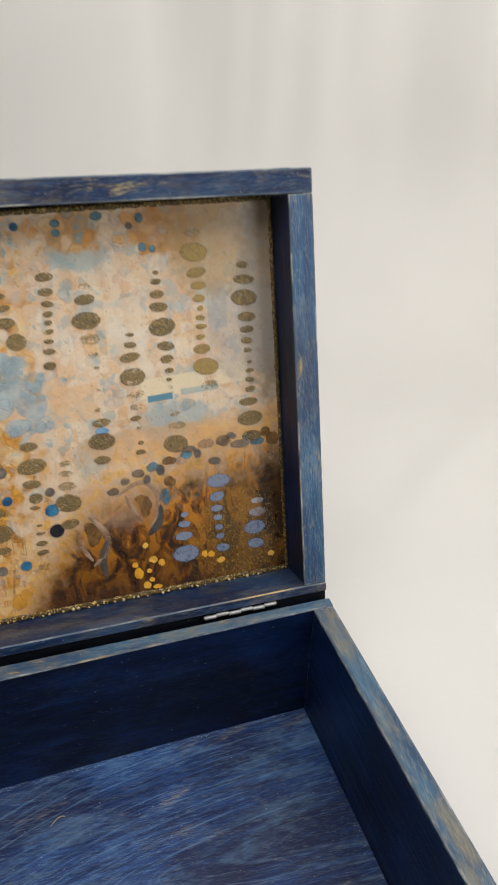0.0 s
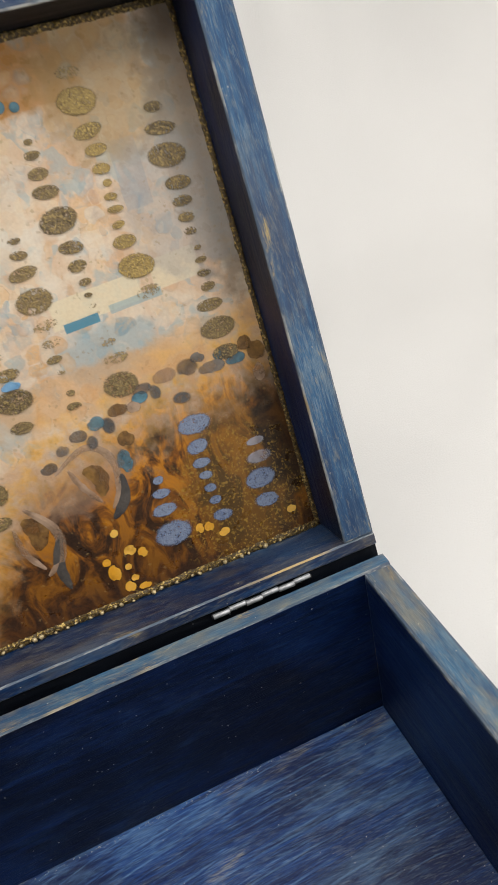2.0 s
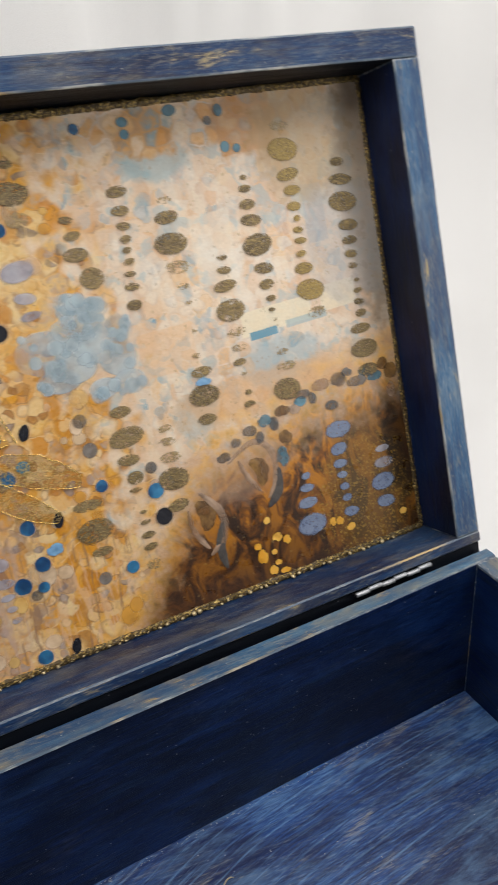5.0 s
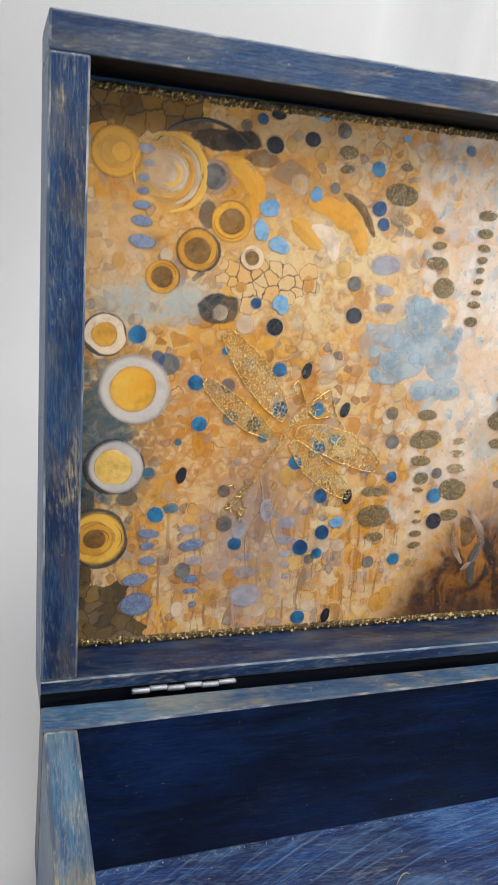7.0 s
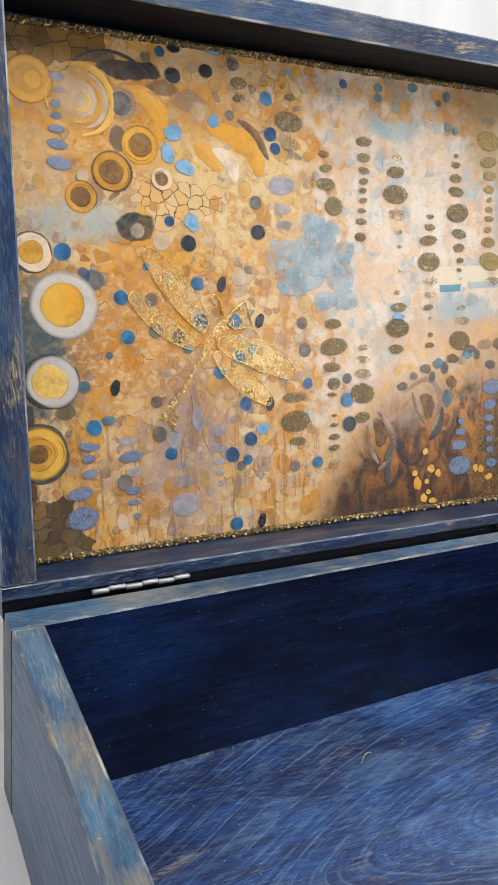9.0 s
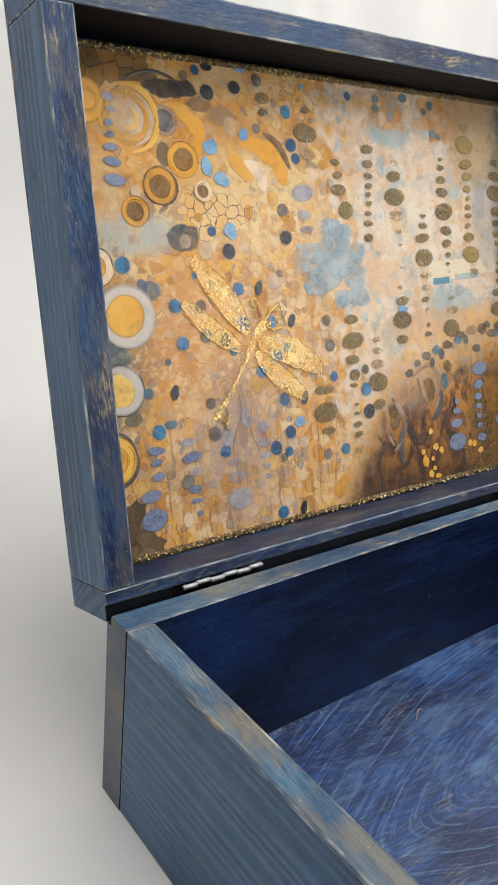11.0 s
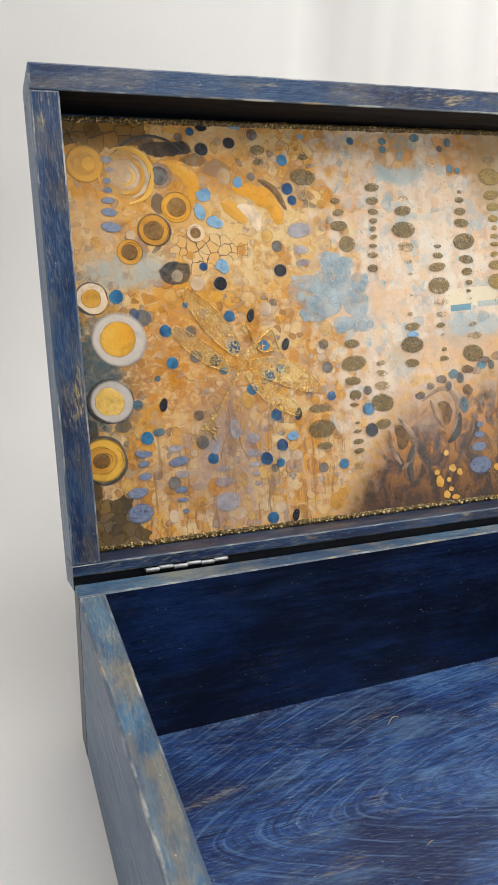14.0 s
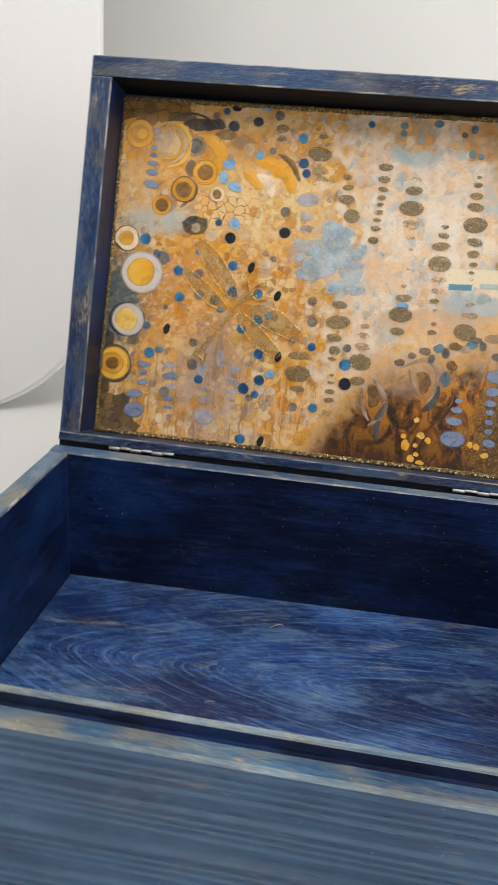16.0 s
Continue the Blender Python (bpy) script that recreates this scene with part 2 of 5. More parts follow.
def art_ground():
    """The decoupage print: honey-coloured cells that pale into cream, with a dark amber corner."""
    n = Nodes("decoupage_print")
    co = n.node("ShaderNodeTexCoord").outputs["Object"]
    mm = n.node("ShaderNodeMapping", {"Vector": co, "Scale": (1000, 1000, 1000)}).outputs[0]
    sep = n.node("ShaderNodeSeparateXYZ", {0: mm})
    x, w = sep.outputs[0], sep.outputs[2]
    flat = n.node("ShaderNodeCombineXYZ", {0: x, 1: w, 2: 0.0}).outputs[0]
    n1 = n.noise(flat, 0.045, 3.0, 0.5)
    n2 = n.noise(flat, 0.16, 3.0, 0.5)
    n3 = n.noise(flat, 0.9, 3.0, 0.6)
    jig = n.node("ShaderNodeTexNoise", {"Vector": flat, "Scale": 0.09, "Detail": 2.0}).outputs[1]
    warped = n.node("ShaderNodeVectorMath", {0: flat, 1: n.node("ShaderNodeVectorMath", {0: jig, 1: (7, 7, 0)}, operation="MULTIPLY").outputs[0]}, operation="ADD").outputs[0]

    def ell(cx, cw, rx, rw, soft=0.22, ragged=1.0):
        a = n.m("DIVIDE", n.m("SUBTRACT", x, cx), rx)
        b = n.m("DIVIDE", n.m("SUBTRACT", w, cw), rw)
        d = n.m("SQRT", n.m("ADD", n.m("MULTIPLY", a, a), n.m("MULTIPLY", b, b)))
        d = n.m("ADD", d, n.m("MULTIPLY", n.m("SUBTRACT", n2, 0.5), ragged))
        return n.step(d, 1.0 - soft, 1.0 + soft, 1.0, 0.0)

    # honey ground: soft drifts under overlapping translucent blobs
    honey = ((0.0, (0.40, 0.21, 0.06)), (0.10, (0.70, 0.34, 0.02)), (0.34, (0.85, 0.45, 0.018)), (0.48, (0.86, 0.50, 0.07)), (0.60, (0.88, 0.66, 0.36)), (0.78, (0.90, 0.72, 0.46)), (0.86, (0.56, 0.40, 0.26)), (1.0, (0.44, 0.38, 0.36)))
    drift = n.noise(flat, 0.075, 5.0, 0.62, 0.9)
    cells = n.ramp(n.step(drift, 0.30, 0.70), ((0.0, (0.44, 0.25, 0.09)), (0.25, (0.74, 0.42, 0.07)), (0.5, (0.86, 0.57, 0.21)), (0.75, (0.88, 0.67, 0.39)), (1.0, (0.90, 0.71, 0.47))))
    drip = n.noise(n.node("ShaderNodeMapping", {"Vector": flat, "Scale": (0.26, 0.040, 1)}).outputs[0], 1.0, 4.0, 0.6, 1.0)
    fine_warp = n.node("ShaderNodeVectorMath", {0: flat, 1: n.node("ShaderNodeVectorMath", {0: n.node("ShaderNodeTexNoise", {"Vector": flat, "Scale": 0.20, "Detail": 2.0}).outputs[1], 1: (5, 5, 0)}, operation="MULTIPLY").outputs[0]}, operation="ADD").outputs[0]
    def pebbles(base, shift, scale, stops, edge, share, body, rim=0.55, soft=0.17):
        """Close-packed watercolour cells, each one tone, darker where they meet."""
        at = n.node("ShaderNodeMapping", {"Vector": warped, "Location": (shift, 0.7 * shift, 0)}).outputs[0]
        cell = n.voronoi(at, scale, "F1", 0.95, True)
        c = n.node("ShaderNodeSeparateColor", {0: cell.outputs["Color"]})
        d = n.m("ADD", cell.outputs["Distance"], n.m("MULTIPLY", n.m("SUBTRACT", n3, 0.5), 0.10))
        e = n.voronoi(at, scale, "DISTANCE_TO_EDGE", 0.95, True).outputs["Distance"]
        tone = n.ramp(n.m("ADD", c.outputs[0], n.m("MULTIPLY", n.m("SUBTRACT", stain, 0.5), 0.35)), stops)
        far = n.m("MAXIMUM", n.step(e, 0.0, soft, 1.0, 0.0), n.step(d, 0.30, 0.56))
        tone = n.mix(n.m("MULTIPLY", n.m("MULTIPLY", far, rim), n.step(c.outputs[2], 0.2, 0.8, 0.3, 1.0)), tone, edge)
        keep = n.m("MULTIPLY", n.step(c.outputs[1], 1.0 - share, 1.02 - share), n.m("MULTIPLY", n.step(e, 0.0, 0.10), n.step(d, 0.50, 0.60, 1.0, 0.0 if share < 0.7 else 0.6)))
        return n.mix(n.m("MULTIPLY", keep, body), base, tone)

    stain = n.noise(flat, 0.34, 2.0, 0.5, 0.6)
    brown = (0.30, 0.15, 0.05)
    warm = ((0.0, (0.60, 0.28, 0.02)), (0.2, (0.87, 0.51, 0.04)), (0.4, (0.90, 0.70, 0.38)), (0.6, (0.92, 0.79, 0.54)), (0.75, (0.82, 0.43, 0.015)), (0.88, (0.58, 0.50, 0.45)), (1.0, (0.88, 0.62, 0.22)))
    cells = pebbles(cells, 3.0, 0.075, warm, brown, 1.0, 0.75, 0.40)
    for k, (scale, body) in enumerate(((0.042, 0.7), (0.060, 0.7), (0.085, 0.75), (0.13, 0.65))):
        shifted = n.node("ShaderNodeMapping", {"Vector": fine_warp, "Location": (37.0 * k, 19.0 * k, 0)}).outputs[0]
        blob = n.voronoi(shifted, scale, "F1", 1.0, True)
        rb = n.node("ShaderNodeSeparateColor", {0: blob.outputs["Color"]})
        reach = n.m("ADD", 0.16, n.m("MULTIPLY", rb.outputs[1], 0.40 if k < 3 else 0.26))
        gap = n.m("SUBTRACT", blob.outputs["Distance"], reach)
        soft = 0.45 * scale
        shape = n.step(gap, -0.6 * soft, 0.2 * soft, 1.0, 0.0)
        shade = n.ramp(n.m("ADD", rb.outputs[0], n.m("MULTIPLY", n.m("SUBTRACT", stain, 0.5), 0.30)), honey)
        cells = n.mix(n.m("MULTIPLY", shape, n.m("MULTIPLY", n.step(rb.outputs[2], 0.15, 0.75, 0.10, 1.0), body)), cells, shade)
        rim = n.m("MULTIPLY", n.step(n.m("ABSOLUTE", n.m("ADD", gap, 0.3 * soft)), 0.0, 0.8 * soft, 0.85, 0.0), n.step(rb.outputs[2], 0.40, 0.60))
        cells = n.mix(n.m("MULTIPLY", rim, n.step(n.noise(flat, 0.07, 2.0, 0.5), 0.40, 0.60)), cells, (0.20, 0.09, 0.03) if k % 2 else (0.92, 0.76, 0.50))
    murk = n.noise(flat, 0.30, 5.0, 0.7, 0.8)
    smoke = n.m("MULTIPLY", n.step(n.noise(flat, 0.11, 4.0, 0.65, 0.7), 0.56, 0.66), n.step(w, 40.0, 150.0, 0.50, 0.25))
    cells = n.mix(smoke, cells, (0.42, 0.36, 0.34))
    cells = pebbles(cells, 17.0, 0.125, warm, brown, 0.62, 0.80, 0.60)
    dim = ((0.0, (0.40, 0.19, 0.05)), (0.25, (0.86, 0.52, 0.12)), (0.5, (0.92, 0.76, 0.52)), (0.7, (0.70, 0.33, 0.03)), (0.85, (0.48, 0.44, 0.46)), (1.0, (0.16, 0.12, 0.10)))
    cells = pebbles(cells, 41.0, 0.24, dim, (0.14, 0.07, 0.03), 0.34, 0.80, 0.70, 0.22)
    lower = n.step(w, 35.0, 85.0, 1.0, 0.0)
    cells = n.mix(n.m("MULTIPLY", n.step(drip, 0.55, 0.585), n.m("MULTIPLY", lower, 0.60)), cells, (0.82, 0.60, 0.42))
    cells = n.mix(n.m("MULTIPLY", n.step(drip, 0.395, 0.43, 1.0, 0.0), n.m("MULTIPLY", lower, 0.70)), cells, (0.34, 0.22, 0.15))
    # orange and tan drifts
    cells = n.mix(n.m("MULTIPLY", ell(-90, 95, 40, 30, 0.5), n.step(stain, 0.4, 0.6, 0.1, 0.5)), cells, (0.74, 0.34, 0.02))
    cells = n.mix(n.m("MULTIPLY", ell(-80, 180, 46, 24, 0.4), n.step(stain, 0.4, 0.6, 0.15, 0.65)), cells, (0.82, 0.41, 0.02))
    cells = n.mix(n.m("MULTIPLY", ell(-68, 42, 24, 34, 0.4), n.step(drip, 0.40, 0.60, 0.15, 0.65)), cells, (0.50, 0.42, 0.42))
    cells = n.mix(n.m("MULTIPLY", ell(-110, 140, 22, 9, 0.3), n.step(n2, 0.35, 0.6, 0.45, 0.9)), cells, (0.56, 0.62, 0.62))
    cells = n.mix(n.m("MULTIPLY", ell(-126, 158, 14, 16), 0.6), cells, (0.80, 0.60, 0.36))
    cells = n.mix(n.m("MULTIPLY", ell(-44, 156, 34, 26, 0.5), n.step(stain, 0.4, 0.6, 0.30, 0.70)), cells, (0.92, 0.76, 0.46))
    cells = n.mix(n.m("MULTIPLY", ell(-60, 203, 14, 8, 0.4), 0.6), cells, (0.86, 0.66, 0.40))
    cells = n.mix(n.m("MULTIPLY", ell(-80, 197.5, 7, 3.2, 0.12), 0.92), cells, (0.020, 0.020, 0.022))
    cells = n.mix(n.m("MULTIPLY", ell(-131, 90, 14, 22, 0.15), n.step(murk, 0.36, 0.62, 0.95, 0.6)), cells, (0.045, 0.14, 0.21))
    cells = n.mix(n.m("MULTIPLY", ell(-86, 138, 8, 5.5, 0.10), n.step(murk, 0.36, 0.62, 0.95, 0.75)), cells, (0.030, 0.050, 0.065))

    for cx, cw, rx, rw, body, tone in ((-88, 197, 11, 3.6, 0.9, (0.018, 0.018, 0.020)), (-101, 201, 9, 2.6, 0.7, (0.035, 0.030, 0.030)), (-72, 192, 7, 3.0, 0.6, (0.12, 0.08, 0.05)),
                                       (-62, 188, 7, 4.5, 0.55, (0.26, 0.22, 0.20)), (-133.5, 65, 4, 5.5, 0.9, (0.03, 0.03, 0.03)), (-134, 36, 4, 5, 0.85, (0.03, 0.028, 0.022)),
                                       (-118, 66, 4, 3.0, 0.7, (0.05, 0.05, 0.05)), (-102, 150, 3, 5, 0.5, (0.30, 0.28, 0.30)), (-92, 171, 3.5, 5, 0.7, (0.07, 0.08, 0.10)),
                                       (-104, 117, 4, 4.5, 0.75, (0.05, 0.15, 0.24)), (-108, 119, 2.5, 3, 0.8, (0.03, 0.12, 0.30)), (-64, 60, 3, 14, 0.5, (0.30, 0.18, 0.12)),
                                       (-24, 128, 5, 3, 0.5, (0.66, 0.33, 0.03)), (2, 104, 5, 4, 0.6, (0.62, 0.34, 0.06))):
        cells = n.mix(n.m("MULTIPLY", ell(cx, cw, rx, rw, 0.10), body), cells, tone)

    for cx, cw, rx, rw, body, tone in ((-126, 92, 18, 38, 0.42, (0.10, 0.17, 0.20)), (-96, 88, 18, 24, 0.22, (0.60, 0.27, 0.03)), (-104, 36, 24, 14, 0.22, (0.56, 0.32, 0.12)),
                                       (-66, 64, 12, 24, 0.34, (0.40, 0.29, 0.24)), (-52, 182, 16, 7, 0.34, (0.56, 0.30, 0.08)), (-84, 116, 12, 16, 0.20, (0.66, 0.31, 0.03))):
        cells = n.mix(n.m("MULTIPLY", ell(cx, cw, rx, rw, 0.5), n.step(stain, 0.38, 0.60, 0.4 * body, 1.5 * body)), cells, tone)

    # outlined cells: the pale honeycomb and the brown corners
    def outlined(scale, cx, cw, rx, rw, stops, ink, rand=0.85):
        c = n.voronoi(fine_warp, scale, "F1", rand, True)
        at = n.node("ShaderNodeSeparateXYZ", {0: c.outputs["Position"]})
        a = n.m("DIVIDE", n.m("SUBTRACT", at.outputs[0], (cx + 2.5)), rx)
        b = n.m("DIVIDE", n.m("SUBTRACT", at.outputs[1], (cw + 2.5)), rw)
        inside = n.m("LESS_THAN", n.m("ADD", n.m("MULTIPLY", a, a), n.m("MULTIPLY", b, b)), 1.0)
        rr = n.node("ShaderNodeSeparateColor", {0: c.outputs["Color"]})
        tone = n.ramp(rr.outputs[0], stops)
        line = n.voronoi(fine_warp, scale, "DISTANCE_TO_EDGE", rand, True).outputs["Distance"]
        tone = n.mix(n.step(line, 0.02, 0.06, 0.9, 0.0), tone, ink)
        return n.m("MULTIPLY", inside, n.step(rr.outputs[1], 0.05, 0.08)), tone

    for spec in ((0.20, -67, 149, 20, 9, ((0.0, (0.90, 0.58, 0.22)), (0.5, (0.92, 0.70, 0.40)), (0.85, (0.90, 0.66, 0.36)), (1.0, (0.84, 0.46, 0.06))), (0.06, 0.045, 0.035)),
                 (0.16, -124, 206, 30, 9, ((0.0, (0.16, 0.10, 0.02)), (0.4, (0.42, 0.24, 0.035)), (0.8, (0.26, 0.17, 0.05)), (0.9, (0.50, 0.40, 0.26)), (1.0, (0.06, 0.16, 0.22))), (0.04, 0.025, 0.012)),
                 (0.17, -130, 17, 18, 17, ((0.0, (0.05, 0.05, 0.035)), (0.4, (0.16, 0.12, 0.05)), (0.8, (0.30, 0.20, 0.06)), (1.0, (0.08, 0.10, 0.12))), (0.03, 0.025, 0.02))):
        inside, tone = outlined(*spec)
        cells = n.mix(n.m("MULTIPLY", inside, 0.88), cells, tone)
    cells = n.mix(1.0, cells, (0.775, 0.722, 0.655), "MULTIPLY")
    cells = n.mix(0.24, cells, cells, "OVERLAY")
    # cream field with torn paper patches
    block = n.voronoi(n.node("ShaderNodeMapping", {"Vector": flat, "Scale": (0.036, 0.048, 1), "Rotation": (0, 0, 0.06)}).outputs[0], 1.0, "F1", 0.8)
    block.distance = "CHEBYCHEV"
    rc = n.node("ShaderNodeSeparateColor", {0: block.outputs["Color"]})
    cream = n.ramp(rc.outputs[0], ((0.0, (0.80, 0.60, 0.40)), (0.3, (0.84, 0.68, 0.52)), (0.6, (0.82, 0.73, 0.62)), (0.85, (0.80, 0.56, 0.36)), (1.0, (0.78, 0.74, 0.68))))
    tile = n.voronoi(n.node("ShaderNodeMapping", {"Vector": warped, "Scale": (0.11, 0.13, 1), "Rotation": (0, 0, 0.1)}).outputs[0], 1.0, "F1", 0.9)
    tile.distance = "CHEBYCHEV"
    rt = n.node("ShaderNodeSeparateColor", {0: tile.outputs["Color"]})
    cream = n.mix(n.step(rt.outputs[0], 0.70, 0.76, 0.0, 0.50), cream, (0.78, 0.48, 0.24))
    cream = n.mix(n.m("MULTIPLY", n.step(rt.outputs[1], 0.72, 0.77, 0.0, 0.85), n.m("MULTIPLY", n.step(n2, 0.42, 0.52), n.step(n1, 0.40, 0.54))), cream, (0.22, 0.44, 0.60))
    cream = n.mix(n.step(rt.outputs[2], 0.74, 0.80, 0.0, 0.55), cream, (0.84, 0.79, 0.71))
    scraps = ((0.0, (0.80, 0.50, 0.22)), (0.22, (0.86, 0.66, 0.44)), (0.45, (0.90, 0.82, 0.68)), (0.62, (0.64, 0.46, 0.36)), (0.72, (0.50, 0.58, 0.64)), (0.84, (0.26, 0.49, 0.64)), (1.0, (0.12, 0.38, 0.58)))
    for k, (scale, body) in enumerate(((0.065, 0.55), (0.10, 0.60), (0.16, 0.65))):
        chip = n.voronoi(n.node("ShaderNodeMapping", {"Vector": fine_warp, "Location": (11.0 + 23.0 * k, 31.0 * k, 0), "Scale": (1.25, 0.9, 1)}).outputs[0], scale, "F1", 1.0, True)
        rk = n.node("ShaderNodeSeparateColor", {0: chip.outputs["Color"]})
        gap = n.m("SUBTRACT", chip.outputs["Distance"], n.m("ADD", 0.18, n.m("MULTIPLY", rk.outputs[2], 0.34)))
        chips = n.m("MULTIPLY", n.step(gap, -0.35 * scale, 0.10 * scale, 1.0, 0.0), n.step(rk.outputs[0], 0.25, 0.75, 0.0, body))
        cream = n.mix(chips, cream, n.ramp(n.m("ADD", rk.outputs[1], n.m("MULTIPLY", n.m("SUBTRACT", stain, 0.5), 0.3)), scraps))
        rim = n.m("MULTIPLY", n.step(n.m("ABSOLUTE", gap), 0.0, 0.35 * scale, 0.50, 0.0), n.step(rk.outputs[0], 0.5, 0.7))
        cream = n.mix(rim, cream, (0.50, 0.34, 0.22) if k % 2 else (0.92, 0.84, 0.70))
    cream = n.mix(n.step(n2, 0.45, 0.65, 0.0, 0.35), cream, (0.84, 0.70, 0.54))
    veil = n.noise(n.node("ShaderNodeMapping", {"Vector": flat, "Scale": (0.16, 0.030, 1)}).outputs[0], 1.0, 2.0, 0.5, 0.6)
    cream = n.mix(n.step(veil, 0.52, 0.66, 0.0, 0.5), cream, (0.70, 0.46, 0.28))
    cream = n.mix(n.step(veil, 0.30, 0.44, 0.45, 0.0), cream, (0.82, 0.76, 0.68))
    milk = ((0.0, (0.84, 0.62, 0.42)), (0.25, (0.88, 0.80, 0.70)), (0.5, (0.84, 0.68, 0.54)), (0.7, (0.90, 0.85, 0.77)), (0.85, (0.62, 0.62, 0.62)), (1.0, (0.80, 0.54, 0.34)))
    cream = pebbles(cream, 9.0, 0.085, milk, (0.52, 0.38, 0.30), 0.8, 0.55, 0.30)
    cream = pebbles(cream, 23.0, 0.17, milk, (0.46, 0.34, 0.28), 0.45, 0.60, 0.45)
    cream = n.mix(n.step(n1, 0.52, 0.62, 0.0, 0.35), cream, (0.72, 0.48, 0.30))
    blue_wash = n.m("MULTIPLY", n.step(n.noise(fine_warp, 0.075, 2.0, 0.5, 0.5), 0.57, 0.60), n.step(n2, 0.35, 0.55))
    cream = n.mix(n.m("MULTIPLY", blue_wash, 0.5), cream, (0.38, 0.55, 0.64))
    cream = n.mix(n.m("MULTIPLY", ell(40, 189, 14, 8, 0.2, 0.9), 0.6), cream, (0.36, 0.53, 0.60))
    cream = n.mix(n.m("MULTIPLY", ell(38, 200, 13, 9), 0.8), cream, (0.70, 0.38, 0.09))
    cream = n.mix(n.m("MULTIPLY", ell(82, 198, 18, 13), 0.7), cream, (0.62, 0.36, 0.15))
    cream = n.mix(n.m("MULTIPLY", ell(78, 103, 20, 10), 0.7), cream, (0.40, 0.54, 0.62))
    mixed = ((0.0, (0.78, 0.38, 0.05)), (0.3, (0.88, 0.62, 0.34)), (0.5, (0.90, 0.80, 0.66)), (0.7, (0.24, 0.46, 0.58)), (0.85, (0.84, 0.46, 0.10)), (1.0, (0.10, 0.30, 0.44)))
    cream = n.mix(n.m("MULTIPLY", ell(66, 202, 64, 11, 0.3), 0.85), cream, pebbles(cream, 5.0, 0.15, mixed, (0.30, 0.20, 0.14), 0.85, 0.9, 0.5))
    cream = n.mix(n.m("MULTIPLY", ell(60, 110, 50, 12, 0.4), 0.5), cream, pebbles(cream, 35.0, 0.15, mixed, (0.40, 0.30, 0.24), 0.55, 0.8, 0.4))

    def paper(cx, cw, hx, hw):
        a = n.m("DIVIDE", n.m("ABSOLUTE", n.m("SUBTRACT", x, cx)), hx)
        b = n.m("DIVIDE", n.m("ABSOLUTE", n.m("SUBTRACT", n.m("ADD", w, n.m("MULTIPLY", x, -0.05)), cw)), hw)
        return n.step(n.m("ADD", n.m("MAXIMUM", a, b), n.m("MULTIPLY", n.m("SUBTRACT", n2, 0.5), 0.16)), 0.95, 1.03, 1.0, 0.0)

    cream = n.mix(n.m("MULTIPLY", paper(81, 194, 12.5, 11), n.step(n2, 0.35, 0.60, 0.95, 0.45)), cream, (0.62, 0.34, 0.11))
    cream = n.mix(n.m("MULTIPLY", paper(80, 117, 17, 5.0), 0.85), cream, (0.88, 0.80, 0.62))
    cream = n.mix(n.m("MULTIPLY", paper(111, 118.5, 9, 5.5), 0.8), cream, (0.88, 0.80, 0.62))
    cream = n.mix(n.m("MULTIPLY", paper(73, 111.6, 6.5, 1.7), 0.95), cream, (0.10, 0.33, 0.48))
    cream = n.mix(n.m("MULTIPLY", paper(94, 112.5, 10, 1.6), 0.6), cream, (0.30, 0.50, 0.60))
    cream = n.mix(n.m("MULTIPLY", paper(58, 150, 9, 14), 0.45), cream, (0.88, 0.82, 0.72))
    cream = n.mix(n.m("MULTIPLY", paper(30, 116, 12, 9), 0.4), cream, (0.84, 0.56, 0.32))
    cream = n.mix(n.m("MULTIPLY", paper(106, 154, 5, 12), 0.5), cream, (0.42, 0.48, 0.56))
    cream = n.mix(n.m("MULTIPLY", ell(36, 90, 10, 9), 0.5), cream, (0.42, 0.56, 0.62))
    cream = n.mix(n.m("MULTIPLY", ell(105, 190, 22, 26), 0.65), cream, (0.48, 0.36, 0.18))
    # greyed right edge: the stile's shade is mixed into the print colour
    cream = n.mix(n.m("MULTIPLY", ell(134, 165, 15, 60), 0.75), cream, (0.34, 0.29, 0.23))
    cream = n.mix(n.m("MULTIPLY", ell(120, 145, 22, 26), 0.45), cream, (0.40, 0.42, 0.45))
    cream = n.mix(n.m("MULTIPLY", ell(70, 92, 45, 9), 0.5), cream, (0.76, 0.44, 0.16))
    cream = n.mix(n.m("MULTIPLY", ell(115, 96, 30, 8), 0.45), cream, (0.76, 0.46, 0.18))
    cream = n.mix(1.0, cream, (0.83, 0.785, 0.725), "MULTIPLY")
    cream = n.mix(0.15, cream, cream, "OVERLAY")
    side = n.step(n.m("ADD", x, n.m("MULTIPLY", n.m("SUBTRACT", n.noise(fine_warp, 0.11, 1.0, 0.4), 0.5), 90.0)), -12.0, 14.0)
    low = n.step(n.m("ADD", n.m("SUBTRACT", w, 40.0), n.m("MULTIPLY", n.m("SUBTRACT", n2, 0.5), 30.0)), -25.0, 35.0)
    field = n.mix(n.m("MULTIPLY", side, n.m("ADD", 0.35, n.m("MULTIPLY", low, 0.65))), cells, cream)
    # amber corner
    crest = n.m("ADD", 66.0, n.m("MULTIPLY", n.m("SUBTRACT", x, 45.0), 0.20))
    crest = n.m("SUBTRACT", crest, n.step(x, -40.0, 42.0, 74.0, 0.0))
    rise = n.m("ADD", n.m("SUBTRACT", crest, w), n.m("MULTIPLY", n.m("SUBTRACT", n2, 0.5), 30.0))
